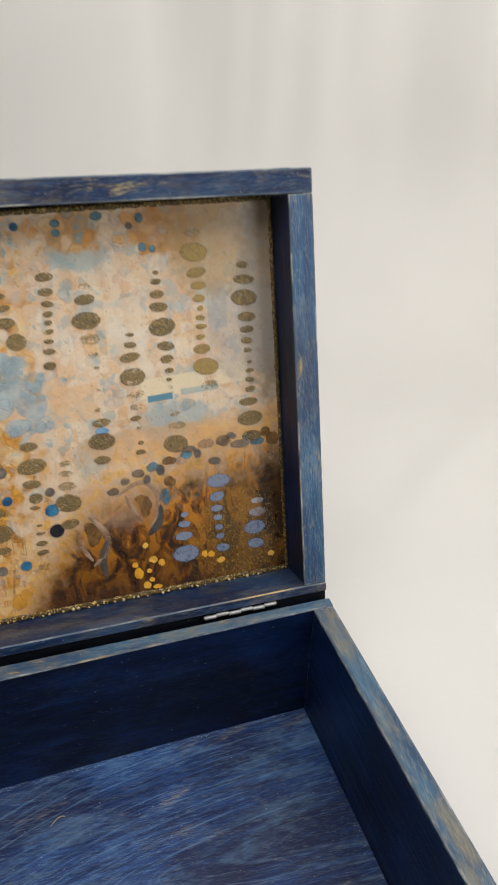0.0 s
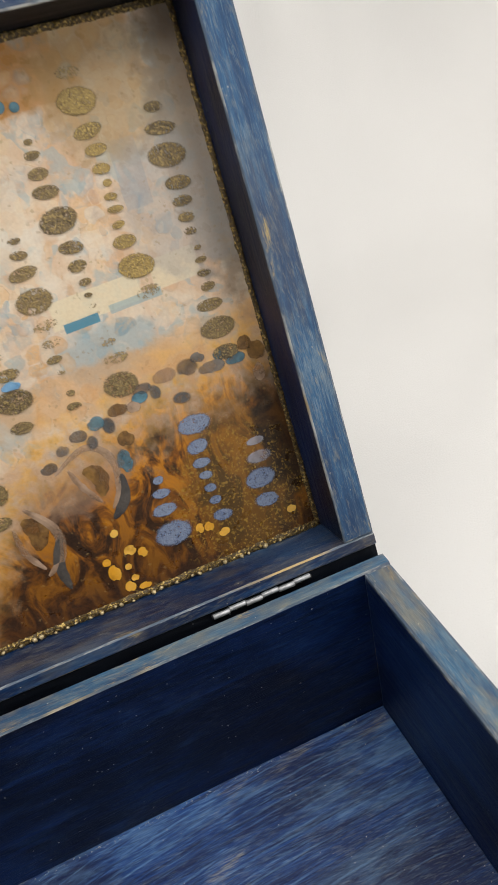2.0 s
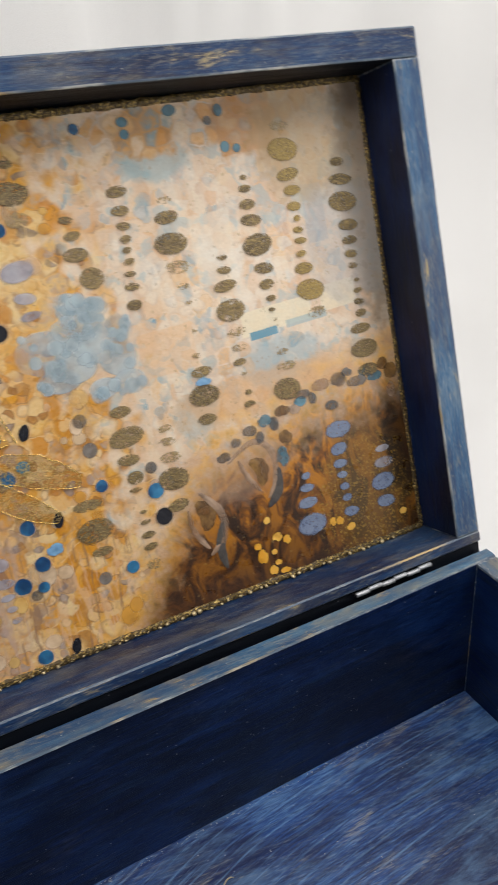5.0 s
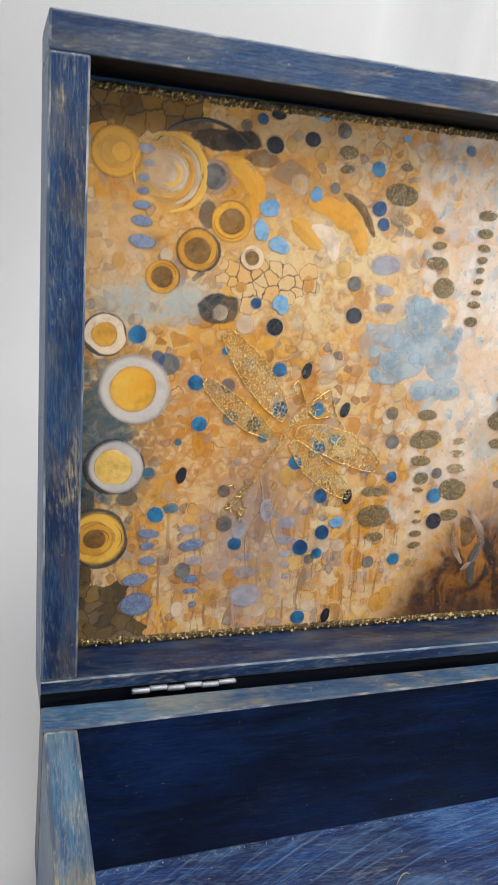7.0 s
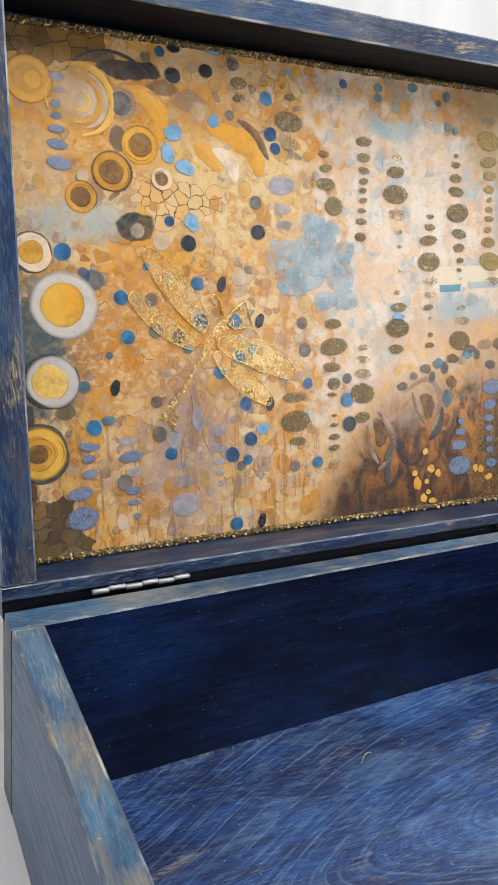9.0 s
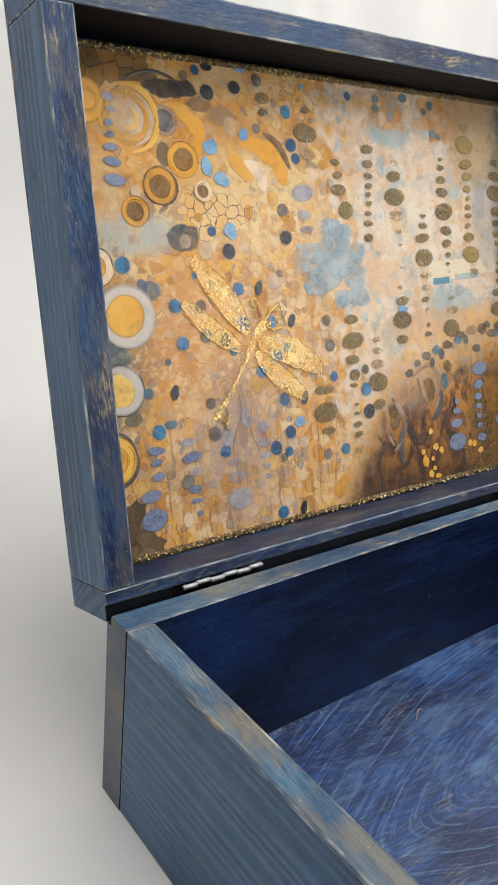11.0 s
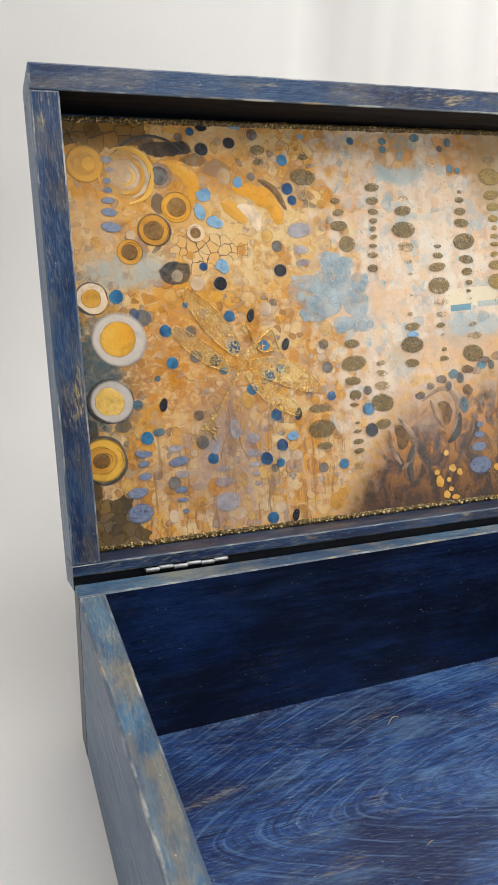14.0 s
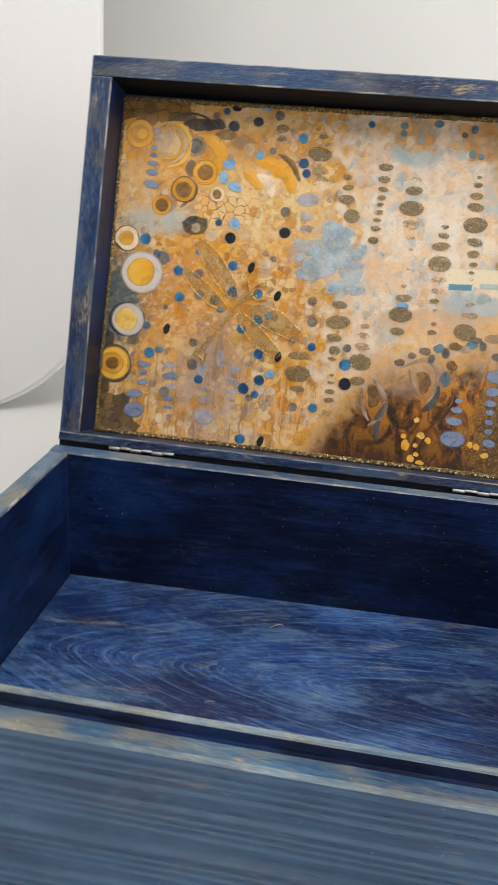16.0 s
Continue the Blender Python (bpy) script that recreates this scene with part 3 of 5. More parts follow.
    field = n.mix(n.m("MULTIPLY", n.step(rise, -24.0, -4.0), n.step(murk, 0.35, 0.60, 0.85, 0.55)), field, n.mix(n.step(n2, 0.40, 0.60), (0.50, 0.30, 0.16), (0.78, 0.42, 0.07)))
    under = n.step(n.m("ADD", n.m("SUBTRACT", crest, w), n.m("MULTIPLY", n.m("SUBTRACT", n2, 0.5), 40.0)), -14.0, 20.0)
    flame = n.noise(n.node("ShaderNodeMapping", {"Vector": flat, "Scale": (0.085, 0.050, 1), "Rotation": (0, 0, 0.5)}).outputs[0], 1.0, 5.0, 0.62, 1.4)
    amber = n.ramp(flame, ((0.30, (0.014, 0.010, 0.008)), (0.42, (0.060, 0.028, 0.012)), (0.50, (0.36, 0.14, 0.016)), (0.57, (0.76, 0.33, 0.02)), (0.66, (0.62, 0.27, 0.04)), (0.76, (0.40, 0.24, 0.15))))
    deep = n.step(n.m("ADD", w, n.m("MULTIPLY", n.m("SUBTRACT", n1, 0.5), 26.0)), 2.0, 60.0, 0.85, 0.0)
    amber = n.mix(deep, amber, (0.040, 0.018, 0.010))
    amber = n.mix(n.m("MULTIPLY", ell(48, 62, 24, 14), 0.55), amber, (0.44, 0.30, 0.22))
    amber = n.mix(n.m("MULTIPLY", ell(112, 40, 22, 34), 0.60), amber, (0.16, 0.10, 0.025))
    # near black along the right edge
    amber = n.mix(n.m("MULTIPLY", ell(131, 55, 8, 26), 0.85), amber, (0.016, 0.012, 0.010))
    glit = n.voronoi(flat, 1.1)
    gr = n.node("ShaderNodeSeparateColor", {0: glit.outputs["Color"]})
    gold_dust = n.m("MULTIPLY", n.step(gr.outputs[0], 0.55, 0.6), n.m("MULTIPLY", ell(108, 32, 26, 30), n.step(n3, 0.45, 0.6)))
    amber = n.mix(n.m("MULTIPLY", gold_dust, 0.7), amber, (0.55, 0.38, 0.08))
    field = n.mix(under, field, n.mix(1.0, amber, (0.68, 0.60, 0.54), "MULTIPLY"))
    # brushy grain, dust and fine gold fleck over it all
    field = n.mix(n.step(n3, 0.35, 0.62, 0.08, 0.0), field, (0.24, 0.13, 0.06))
    fleck = n.m("MULTIPLY", n.step(gr.outputs[1], 0.985, 0.99), 0.35)
    field = n.mix(fleck, field, (0.30, 0.20, 0.08))
    relief = n.m("ADD", n.m("MULTIPLY", n3, 0.5), n2)
    return n.finish(field, n.step(n2, 0.3, 0.7, 0.26, 0.40), relief, 0.00008, spec=0.40, coat=0.10)


PRINT = art_ground()


def paint(name, a, b, grain=900.0, rough=0.35, ragged=0.0, fleck=None, metal=0.0, body=1.0, edge=0.90):
    """Painted spot: two tones, ragged where it was stencilled, with metal fleck where it glitters."""
    n = Nodes(name)
    pos = n.node("ShaderNodeNewGeometry").outputs["Position"]
    f = n.noise(pos, grain, 3.0, 0.6)
    c = n.noise(pos, grain * 0.22, 3.0, 0.6)
    r = n.node("ShaderNodeObjectInfo").outputs["Random"]
    col = n.mix(n.step(n.m("ADD", c, n.m("MULTIPLY", r, 0.3)), 0.42, 0.80), a, b)
    deep = n.noise(pos, grain * 0.45, 4.0, 0.7)
    col = n.mix(n.step(deep, 0.30, 0.55, 0.5, 0.0), col, tuple(0.45 * k for k in a))
    if fleck:
        col = n.mix(n.step(f, 0.50, 0.62), col, fleck)
    n.finish(col, rough, f, 0.0003, metal=n.step(f, 0.50, 0.62, 0.0, metal) if metal else 0.0)
    here = n.node("ShaderNodeSeparateXYZ", {0: n.node("ShaderNodeTexCoord").outputs["Object"]})
    rad = n.m("SQRT", n.m("ADD", n.m("MULTIPLY", here.outputs[0], here.outputs[0]), n.m("MULTIPLY", here.outputs[2], here.outputs[2])))
    rad = n.m("ADD", rad, n.m("MULTIPLY", n.m("SUBTRACT", c, 0.5), 2.6 * (1 - edge)))
    cover = n.step(rad, edge - 0.7 * (1 - edge) - 0.02, edge + 0.6 * (1 - edge) + 0.04, 1.0, 0.0)
    if ragged:
        cover = n.m("MULTIPLY", cover, n.step(n.m("ADD", f, n.m("MULTIPLY", c, 0.5)), ragged - 0.06, ragged + 0.06))
    if body < 1:
        cover = n.m("MULTIPLY", cover, n.step(c, 0.32, 0.68, body - 0.3, body + 0.15))
    n.alpha(cover)
    return n.mat


BRONZE = paint("bronze_stencil", (0.095, 0.065, 0.028), (0.21, 0.145, 0.06), 1300, 0.45, 0.66, (0.36, 0.26, 0.105), 0.35, edge=0.90)
FAINT = paint("faint_bronze_stencil", (0.24, 0.17, 0.09), (0.34, 0.25, 0.14), 1100, 0.45, 0.76, (0.40, 0.29, 0.12), 0.4)
GILT = paint("gold_stencil", (0.22, 0.15, 0.05), (0.34, 0.23, 0.07), 1700, 0.40, 0.62, (0.50, 0.36, 0.12), 0.4)
LAVENDER = paint("lavender_stencil", (0.115, 0.160, 0.28), (0.22, 0.265, 0.37), 1900, 0.5, 0.60, (0.21, 0.25, 0.34), edge=0.84)
LILAC = paint("lilac_wash", (0.34, 0.35, 0.44), (0.46, 0.46, 0.52), 300, 0.45, body=0.6, edge=0.84)
BLACK = paint("ink_black", (0.010, 0.011, 0.016), (0.022, 0.022, 0.028), 500, 0.25, edge=0.97)
BLUE = paint("cobalt_blue", (0.010, 0.056, 0.155), (0.040, 0.20, 0.37), 400, 0.28, edge=0.97)
SKY = paint("sky_blue", (0.13, 0.30, 0.52), (0.24, 0.42, 0.58), 400, 0.32, edge=0.97)
TEAL = paint("dusty_teal", (0.05, 0.15, 0.21), (0.11, 0.24, 0.30), 400, 0.35, body=0.85)
GREY = paint("smoke_grey", (0.09, 0.085, 0.08), (0.21, 0.19, 0.17), 500, 0.38, body=0.80, edge=0.93)
EGGSHELL = paint("pale_ring_white", (0.50, 0.45, 0.40), (0.61, 0.54, 0.46), 140, 0.4)
YOLK = paint("marigold_yolk", (0.74, 0.33, 0.015), (0.80, 0.45, 0.06), 160, 0.35)
AMBER = paint("amber_ring", (0.56, 0.24, 0.015), (0.72, 0.37, 0.05), 160, 0.35)
UMBER = paint("umber_centre", (0.14, 0.07, 0.025), (0.30, 0.16, 0.04), 600, 0.38, body=0.85)
OUTLINE = paint("dark_ink_line", (0.035, 0.032, 0.035), (0.08, 0.07, 0.06), 500, 0.4, edge=0.97)
PALEBLUE = paint("pale_blue_wash", (0.38, 0.52, 0.60), (0.54, 0.63, 0.66), 260, 0.42, body=0.50, edge=0.92)
PALEBLUE_RIM = paint("pale_blue_bubble", (0.50, 0.64, 0.70), (0.60, 0.68, 0.68), 200, 0.42, body=0.42, edge=0.90)
WASH = [paint("honey_wash", (0.74, 0.40, 0.06), (0.80, 0.52, 0.18), 200, 0.4, body=0.62, edge=0.82), paint("peach_wash", (0.78, 0.56, 0.34), (0.82, 0.64, 0.44), 200, 0.4, body=0.62, edge=0.82),
        paint("orange_wash", (0.66, 0.28, 0.025), (0.72, 0.36, 0.05), 200, 0.4, body=0.62, edge=0.82), paint("blush_wash", (0.60, 0.44, 0.26), (0.72, 0.54, 0.34), 200, 0.4, body=0.55, edge=0.82)]
HONEY = paint("honey_yellow", (0.78, 0.48, 0.09), (0.84, 0.57, 0.20), 300, 0.4, edge=0.96)
FLESH = paint("peach_cell", (0.76, 0.54, 0.32), (0.80, 0.62, 0.42), 300, 0.4, edge=0.97)
NUGGET = paint("glowing_amber_cell", (0.70, 0.33, 0.02), (0.80, 0.47, 0.09), 300, 0.35)
SHADE = paint("slate_shadow", (0.045, 0.05, 0.055), (0.11, 0.11, 0.11), 300, 0.4, body=0.66, edge=0.82)
DUSK = paint("dusky_brown_stroke", (0.36, 0.23, 0.15), (0.46, 0.32, 0.22), 400, 0.4, 0.5, body=0.7)


def foil(name="gold_foil", cover=0.58):
    """Gold leaf pressed thin: a net of wrinkles and flecks with the print showing between them."""
    n = Nodes(name)
    pos = n.node("ShaderNodeNewGeometry").outputs["Position"]
    jig = n.node("ShaderNodeTexNoise", {"Vector": pos, "Scale": 500.0, "Detail": 2.0}).outputs[1]
    bent = n.node("ShaderNodeVectorMath", {0: pos, 1: n.node("ShaderNodeVectorMath", {0: jig, 1: (0.0016, 0.0016, 0.0016)}, operation="MULTIPLY").outputs[0]}, operation="ADD").outputs[0]
    v = n.voronoi(bent, 720.0, "DISTANCE_TO_EDGE").outputs["Distance"]
    f = n.noise(pos, 1000.0, 3.0, 0.6)
    c = n.noise(pos, 260.0, 2.0, 0.5)
    n.finish(n.mix(n.step(n.noise(pos, 1500.0, 2.0, 0.6), 0.40, 0.54), (0.46, 0.29, 0.08), (1.0, 0.76, 0.32)), 0.30, n.m("ADD", v, f), 0.00014, metal=1.0)
    n.alpha(n.m("MAXIMUM", n.step(v, 0.03, 0.085, 0.95, 0.0), n.step(n.m("ADD", f, n.m("MULTIPLY", n.m("SUBTRACT", c, 0.5), 0.5)), cover, cover + 0.04)))
    return n.mat


def gold_relief():
    n = Nodes("gilded_relief_paste")
    pos = n.node("ShaderNodeNewGeometry").outputs["Position"]
    f = n.noise(pos, 900.0, 3.0, 0.7)
    col = n.mix(n.step(f, 0.48, 0.66), (0.07, 0.045, 0.016), (0.62, 0.44, 0.15))
    return n.finish(col, 0.35, f, 0.0006, metal=n.step(f, 0.45, 0.6, 0.1, 0.9))


FOIL, FOILBODY, RELIEF = foil("gold_foil", 0.64), foil("gold_foil_body", 0.58), gold_relief()


def plain(name, col, rough, metal=0.0, scale=600.0):
    n = Nodes(name)
    pos = n.node("ShaderNodeNewGeometry").outputs["Position"]
    f = n.noise(pos, scale, 3.0, 0.6)
    return n.finish(n.mix(n.step(f, 0.3, 0.7), col, tuple(c * 0.75 for c in col)), rough, f, 0.0001, metal=metal)


FOILLINE = plain("bright_gold_line", (0.82, 0.58, 0.18), 0.22, 1.0)
STEEL = plain("nickel_hinge", (0.46, 0.47, 0.48), 0.46, 0.7)
PIN = plain("dark_hinge_gap", (0.02, 0.02, 0.022), 0.5, 0.3)
BEAD = plain("pale_gilt_bead", (0.62, 0.50, 0.28), 0.38, 0.45, 900.0)
DUST = plain("pale_dust", (0.48, 0.46, 0.42), 0.7)


# ---- mesh helpers ----
def mesh_of(bm, name, mats, smooth=False):
    me = bpy.data.meshes.new(name)
    bm.normal_update()
    bm.to_mesh(me)
    bm.free()
    for m in mats if isinstance(mats, (list, tuple)) else [mats]:
        me.materials.append(m)
    if smooth:
        for p in me.polygons:
            p.use_smooth = True
    return me


def part(name, bm, mats, parent, label="", at=None, smooth=False):
    ob = new(name, mesh_of(bm, name, mats, smooth))
    ob.parent = parent
    if at is not None:
        ob.matrix_basis = at
    if label:
        tagged(ob, label)
    return ob


def block(sx, sy, sz, bevel=0.0008):
    """A box centred on the origin whose eased edges carry the second material."""
    bm = bmesh.new()
    bmesh.ops.create_cube(bm, size=1.0, matrix=Matrix.Diagonal((sx, sy, sz, 1)))
    done = bmesh.ops.bevel(bm, geom=list(bm.edges), offset=bevel, segments=2, profile=0.6, affect="EDGES")
    for f in done["faces"]:
        f.material_index = 1
    return bm


AXES = {"+x": (1, 0, 0), "-x": (-1, 0, 0), "+y": (0, 1, 0), "-y": (0, -1, 0), "+z": (0, 0, 1), "-z": (0, 0, -1)}


def board(name, lo, hi, along, mats, parent, label="", bevel=0.0008, faces=()):
    """A board between two corners, its local x laid along the grain. faces: which material lies on which side."""
    lo, hi = Vector(lo), Vector(hi)
    size, mid = hi - lo, (hi + lo) / 2
    if along == "x":
        bm, turn = block(size.x, size.y, size.z, bevel), Matrix.Identity(4)
    elif along == "y":
        bm, turn = block(size.y, size.x, size.z, bevel), pose(0, 0, 0, 0, 0, 90)
    else:
        bm, turn = block(size.z, size.y, size.x, bevel), pose(0, 0, 0, 0, -90, 0)
    bm.normal_update()
    for side, index in dict(faces).items():
        way = turn.to_3x3().transposed() @ Vector(AXES[side])
        for f in bm.faces:
            if f.material_index != 1 and f.normal.dot(way) > 0.9:
                f.material_index = index
    return part(name, bm, mats, parent, label, Matrix.Translation(mid) @ turn)


# ---- the setting: a white photo tent ----
def cloth_sheet():
    bm = bmesh.new()
    prof = [(-1.3 + 0.1 * i, 0.0) for i in range(10)] + [(-0.36 + 0.02 * i, 0.0) for i in range(36)]
    prof += [(0.36 + 0.20 * math.sin(a), 0.20 - 0.20 * math.cos(a)) for a in (radians(90 * i / 14) for i in range(15))]
    prof += [(0.56, 0.2 + 0.06 * i) for i in range(1, 15)]
    xs = [-1.0 + 0.01 * i for i in range(201)]
    rows = []
    for y, z in prof:
        row = []
        for x in xs:
            lift = min(1.0, max(0.0, (z - 0.01) / 0.25))
            fold = 0.006 * math.sin(x * 34 + 2.2 * noise.noise((x * 3, z * 2, 0))) * min(1, max(0, (x - 0.10) / 0.25))
            fold += 0.013 * noise.noise((x * 7 + z * 2.5, z * 1.6, 3.1)) * min(1, max(0.15, (x + 0.05) / 0.3))
            ang = math.atan2(y - 0.02, x - 0.10)
            fan = min(1, max(0, (math.hypot(x - 0.10, y - 0.02) - 0.08) / 0.2)) * min(1, max(0, (x - 0.17) / 0.06))
            fold += 0.020 * fan * noise.noise((ang * 7.0, 0.6, z * 1.5 + 4.0))
            fold += 0.009 * fan * noise.noise((ang * 19.0, 2.6, z * 2.5))
            swell = 0.011 * fan * max(0.0, noise.noise((ang * 8.0, 1.6, math.hypot(x, y) * 2.2)) + 0.1) if x > 0.2 else 0.0
            row.append(bm.verts.new((x, y + lift * fold, z + swell * (1 - lift) + (0 if z < 0.005 else 0.4 * fold * (1 - lift)))))
        rows.append(row)
    for a, b in zip(rows, rows[1:]):
        for i in range(len(xs) - 1):
            bm.faces.new((a[i], a[i + 1], b[i + 1], b[i]))
    return bm


sheet = new("backdrop", mesh_of(cloth_sheet(), "backdrop", SHEET, True))
tagged(sheet, "white cloth sweep hanging in soft folds behind the box", "backdrop", kind="structure")


def wall_slab(name, lo, hi, label):
    lo, hi = Vector(lo), Vector(hi)
    bm = bmesh.new()
    bmesh.ops.create_cube(bm, size=1.0, matrix=Matrix.Translation((lo + hi) / 2) @ Matrix.Diagonal((*(hi - lo), 1)))
    ob = new(name, mesh_of(bm, name, TENT))
    return tagged(ob, label, "wall", kind="structure")


wall_slab("wall_west", (-1.02, -1.3, -0.01), (-1.0, 0.7, 1.06), "white fabric side wall of the photo tent")
wall_slab("wall_east", (1.0, -1.3, -0.01), (1.02, 0.7, 1.06), "white fabric side wall of the photo tent")
tagged(wall_slab("ceiling", (-1.02, -1.3, 1.06), (1.02, 0.7, 1.08), "white fabric roof of the photo tent"), category="ceiling")


def fabric_panel():
    """A standing white panel with a rounded lower corner and a soft rolled edge."""
    bm = bmesh.new()
    length, high, r = 0.55, 1.0, 0.142
    outline = [(0.0, high), (length, high), (length, 0.0)]
    outline += [(r - r * math.sin(a), r - r * math.cos(a)) for a in (radians(90 * i / 12) for i in range(13))]
    for inset, depth in ((0.004, -0.002), (0.0, 0.001), (0.004, 0.004)):
        for k, z in outline:
            kk = k + (inset if k < 0.3 else 0)
            bm.verts.new((-kk, depth, z + (inset * 0.6 if z < 0.3 and k < 0.3 else 0)))
    bm.verts.ensure_lookup_table()
    n = len(outline)
    for lay in range(2):
        for i in range(n):
            j = (i + 1) % n
            bm.faces.new([bm.verts[lay * n + i], bm.verts[lay * n + j], bm.verts[(lay + 1) * n + j], bm.verts[(lay + 1) * n + i]])
    bm.faces.new([bm.verts[i] for i in range(n)])
    bm.faces.new([bm.verts[2 * n + i] for i in reversed(range(n))])
    bmesh.ops.recalc_face_normals(bm, faces=bm.faces)
    return bm


panel = new("fabric_panel", mesh_of(fabric_panel(), "fabric_panel", TENT))
panel.matrix_world = pose(-0.225, 0.29, 0.0, 0, 0, 20.5)
hem = bpy.data.curves.new("hem", "CURVE")
hem.dimensions, hem.bevel_depth, hem.bevel_resolution = "3D", 0.0014, 2
line = [(0.001, 1.0)] + [(0.142 - 0.142 * math.sin(a), 0.142 - 0.142 * math.cos(a)) for a in (radians(90 - 7.5 * i) for i in range(13))] + [(0.55, 0.0008)]
sp = hem.splines.new("POLY")
sp.points.add(len(line) - 1)
for q, (k, z) in zip(sp.points, line):
    q.co = (-k, 0.001, max(z, 0.0014), 1)
tmp = bpy.data.objects.new("hem", hem)
hem_mesh = bpy.data.meshes.new_from_object(tmp)
bpy.data.objects.remove(tmp)
hem_mesh.materials.append(TENT)
hem_ob = new("hem", hem_mesh)
hem_ob.parent = panel
tagged(panel, "white fabric panel with a rounded lower corner standing on the cloth", "panel")

# ---- the box ----
W, D, H, T = 0.15, 0.2295, 0.0830, 0.0115
TB, FLOOR = 0.0117, 0.0048
box = new("wooden_box")
tagged(box, "blue-stained wooden box standing open with decoupage inside its lid", "box")

ENDGRAIN = stained_wood("dark_end_grain", (0.045, 0.068, 0.098), (0.095, 0.115, 0.140), (0.20, 0.18, 0.15), (0.30, 0.20, 0.08), (0.4, 0.35, 0.25), 0.5, 0.3, 0.45, grit_amount=0.3, wash=0.22)
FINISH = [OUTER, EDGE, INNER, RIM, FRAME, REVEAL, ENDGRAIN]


def back_board():
    """Back board whose rim is cut down along its rear edge, where the lid turns."""
    prof = [(-TB, 0.0), (-TB, H - 0.0007), (-TB + 0.0007, H), (-0.0036, H), (-0.0030, H - 0.0006), (-0.0030, H - 0.0045), (0.0, H - 0.0046), (0.0, 0.0)]
    bm = bmesh.new()
    ends = [[bm.verts.new((x, y + (0.016 * x if y < -0.01 else 0.0), z)) for y, z in prof] for x in (-W, -0.05, 0.05, W)]
    for a, b in zip(ends, ends[1:]):
        for i in range(len(prof)):
            j = (i + 1) % len(prof)
            # the cut step takes REVEAL, so the gap's darkness is painted
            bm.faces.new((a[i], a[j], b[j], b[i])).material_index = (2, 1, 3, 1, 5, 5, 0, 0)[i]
    for e in (ends[0], list(reversed(ends[-1]))):
        bm.faces.new(e).material_index = 6
    bmesh.ops.recalc_face_normals(bm, faces=bm.faces)
    return bm


part("back_wall", back_board(), FINISH, box, "navy-stained back board")
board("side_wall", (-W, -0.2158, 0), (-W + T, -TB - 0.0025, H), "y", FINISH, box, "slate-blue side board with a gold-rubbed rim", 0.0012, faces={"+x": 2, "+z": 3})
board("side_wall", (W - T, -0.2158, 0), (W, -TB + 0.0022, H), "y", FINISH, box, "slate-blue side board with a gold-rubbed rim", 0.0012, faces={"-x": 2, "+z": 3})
bottom = board("bottom_panel", (-W + T + 0.0002, -0.2157, 0.0008), (W - T - 0.0002, -0.0105, FLOOR), "x", [BOTTOM, BOTTOM], box, "blue bottom panel with pale rubbed grain", 0.0002)
for v in bottom.data.vertices:  # it bows up a little towards one side
    v.co.z += 0.014 * v.co.x if v.co.z > 0 else 0.0


def front_board():
    """Front board with a thin raised lip inside and a lower ledge outside."""
    prof = [(-0.2160, 0.0), (-0.2160, H - 0.0006), (-0.2165, H), (-0.2188, H), (-0.2193, H - 0.0006), (-0.2195, 0.0784), (-0.2202, 0.0772),
            (-D + 0.0016, 0.0780), (-D, 0.0764), (-D, 0.0)]
    bm = bmesh.new()
    ends = [[bm.verts.new((x, y, z)) for y, z in prof] for x in (-W, -0.05, 0.05, W)]
    for a, b in zip(ends, ends[1:]):
        for i in range(len(prof)):
            j = (i + 1) % len(prof)
            f = bm.faces.new((a[i], a[j], b[j], b[i]))
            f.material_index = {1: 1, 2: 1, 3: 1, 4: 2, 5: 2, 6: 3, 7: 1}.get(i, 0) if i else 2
    bm.faces.new(ends[0])
    bm.faces.new(list(reversed(ends[-1])))
    bmesh.ops.recalc_face_normals(bm, faces=bm.faces)
    return bm


part("front_wall", front_board(), [OUTER, LIP, INNER, RIM], box, "slate-blue front board with a raised inner lip")

# ---- the lid ----
LID = pose(0, 0, 0.0826, -16.4, 0, 0)
LD, LH = 0.0295, 0.2235
bm = block(2 * 0.1385, 0.004, 0.2035, 0.0002)
lid = part("lid", bm, [PRINT, INNER], box, "open lid lined with a honey, cream and amber decoupage print")
for v in lid.data.vertices:
    v.co += Vector((0, 0.0270, 0.10925))
lid.matrix_basis = LID

# underside in REVEAL: shade below the rail painted on
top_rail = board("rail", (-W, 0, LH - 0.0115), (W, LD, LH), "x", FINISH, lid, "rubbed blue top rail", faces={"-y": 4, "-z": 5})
top_rail.matrix_basis = top_rail.matrix_basis @ pose(0, 0, 0, 0, 0.55, 0)


def bottom_rail():
    """Bottom rail with a rebate under its front edge, where the hinges sit."""
    prof = [(0.0, 0.0068), (0.0007, 0.0074), (LD, 0.0074), (LD, -0.0045), (0.0018, -0.0042), (0.0016, 0.0021), (0.0007, 0.0022), (0.0, 0.0028)]
    bm = bmesh.new()
    ends = [[bm.verts.new((x, y, z)) for y, z in prof] for x in (-W, W)]
    for i in range(len(prof)):
        j = (i + 1) % len(prof)
        f = bm.faces.new((ends[0][i], ends[0][j], ends[1][j], ends[1][i]))
        # rebate faces in REVEAL, shade of the hinge gap as colour
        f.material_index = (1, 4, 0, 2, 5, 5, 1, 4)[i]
    for e in (ends[0], list(reversed(ends[1]))):
        bm.faces.new(e).material_index = 0
    bmesh.ops.recalc_face_normals(bm, faces=bm.faces)
    return bm


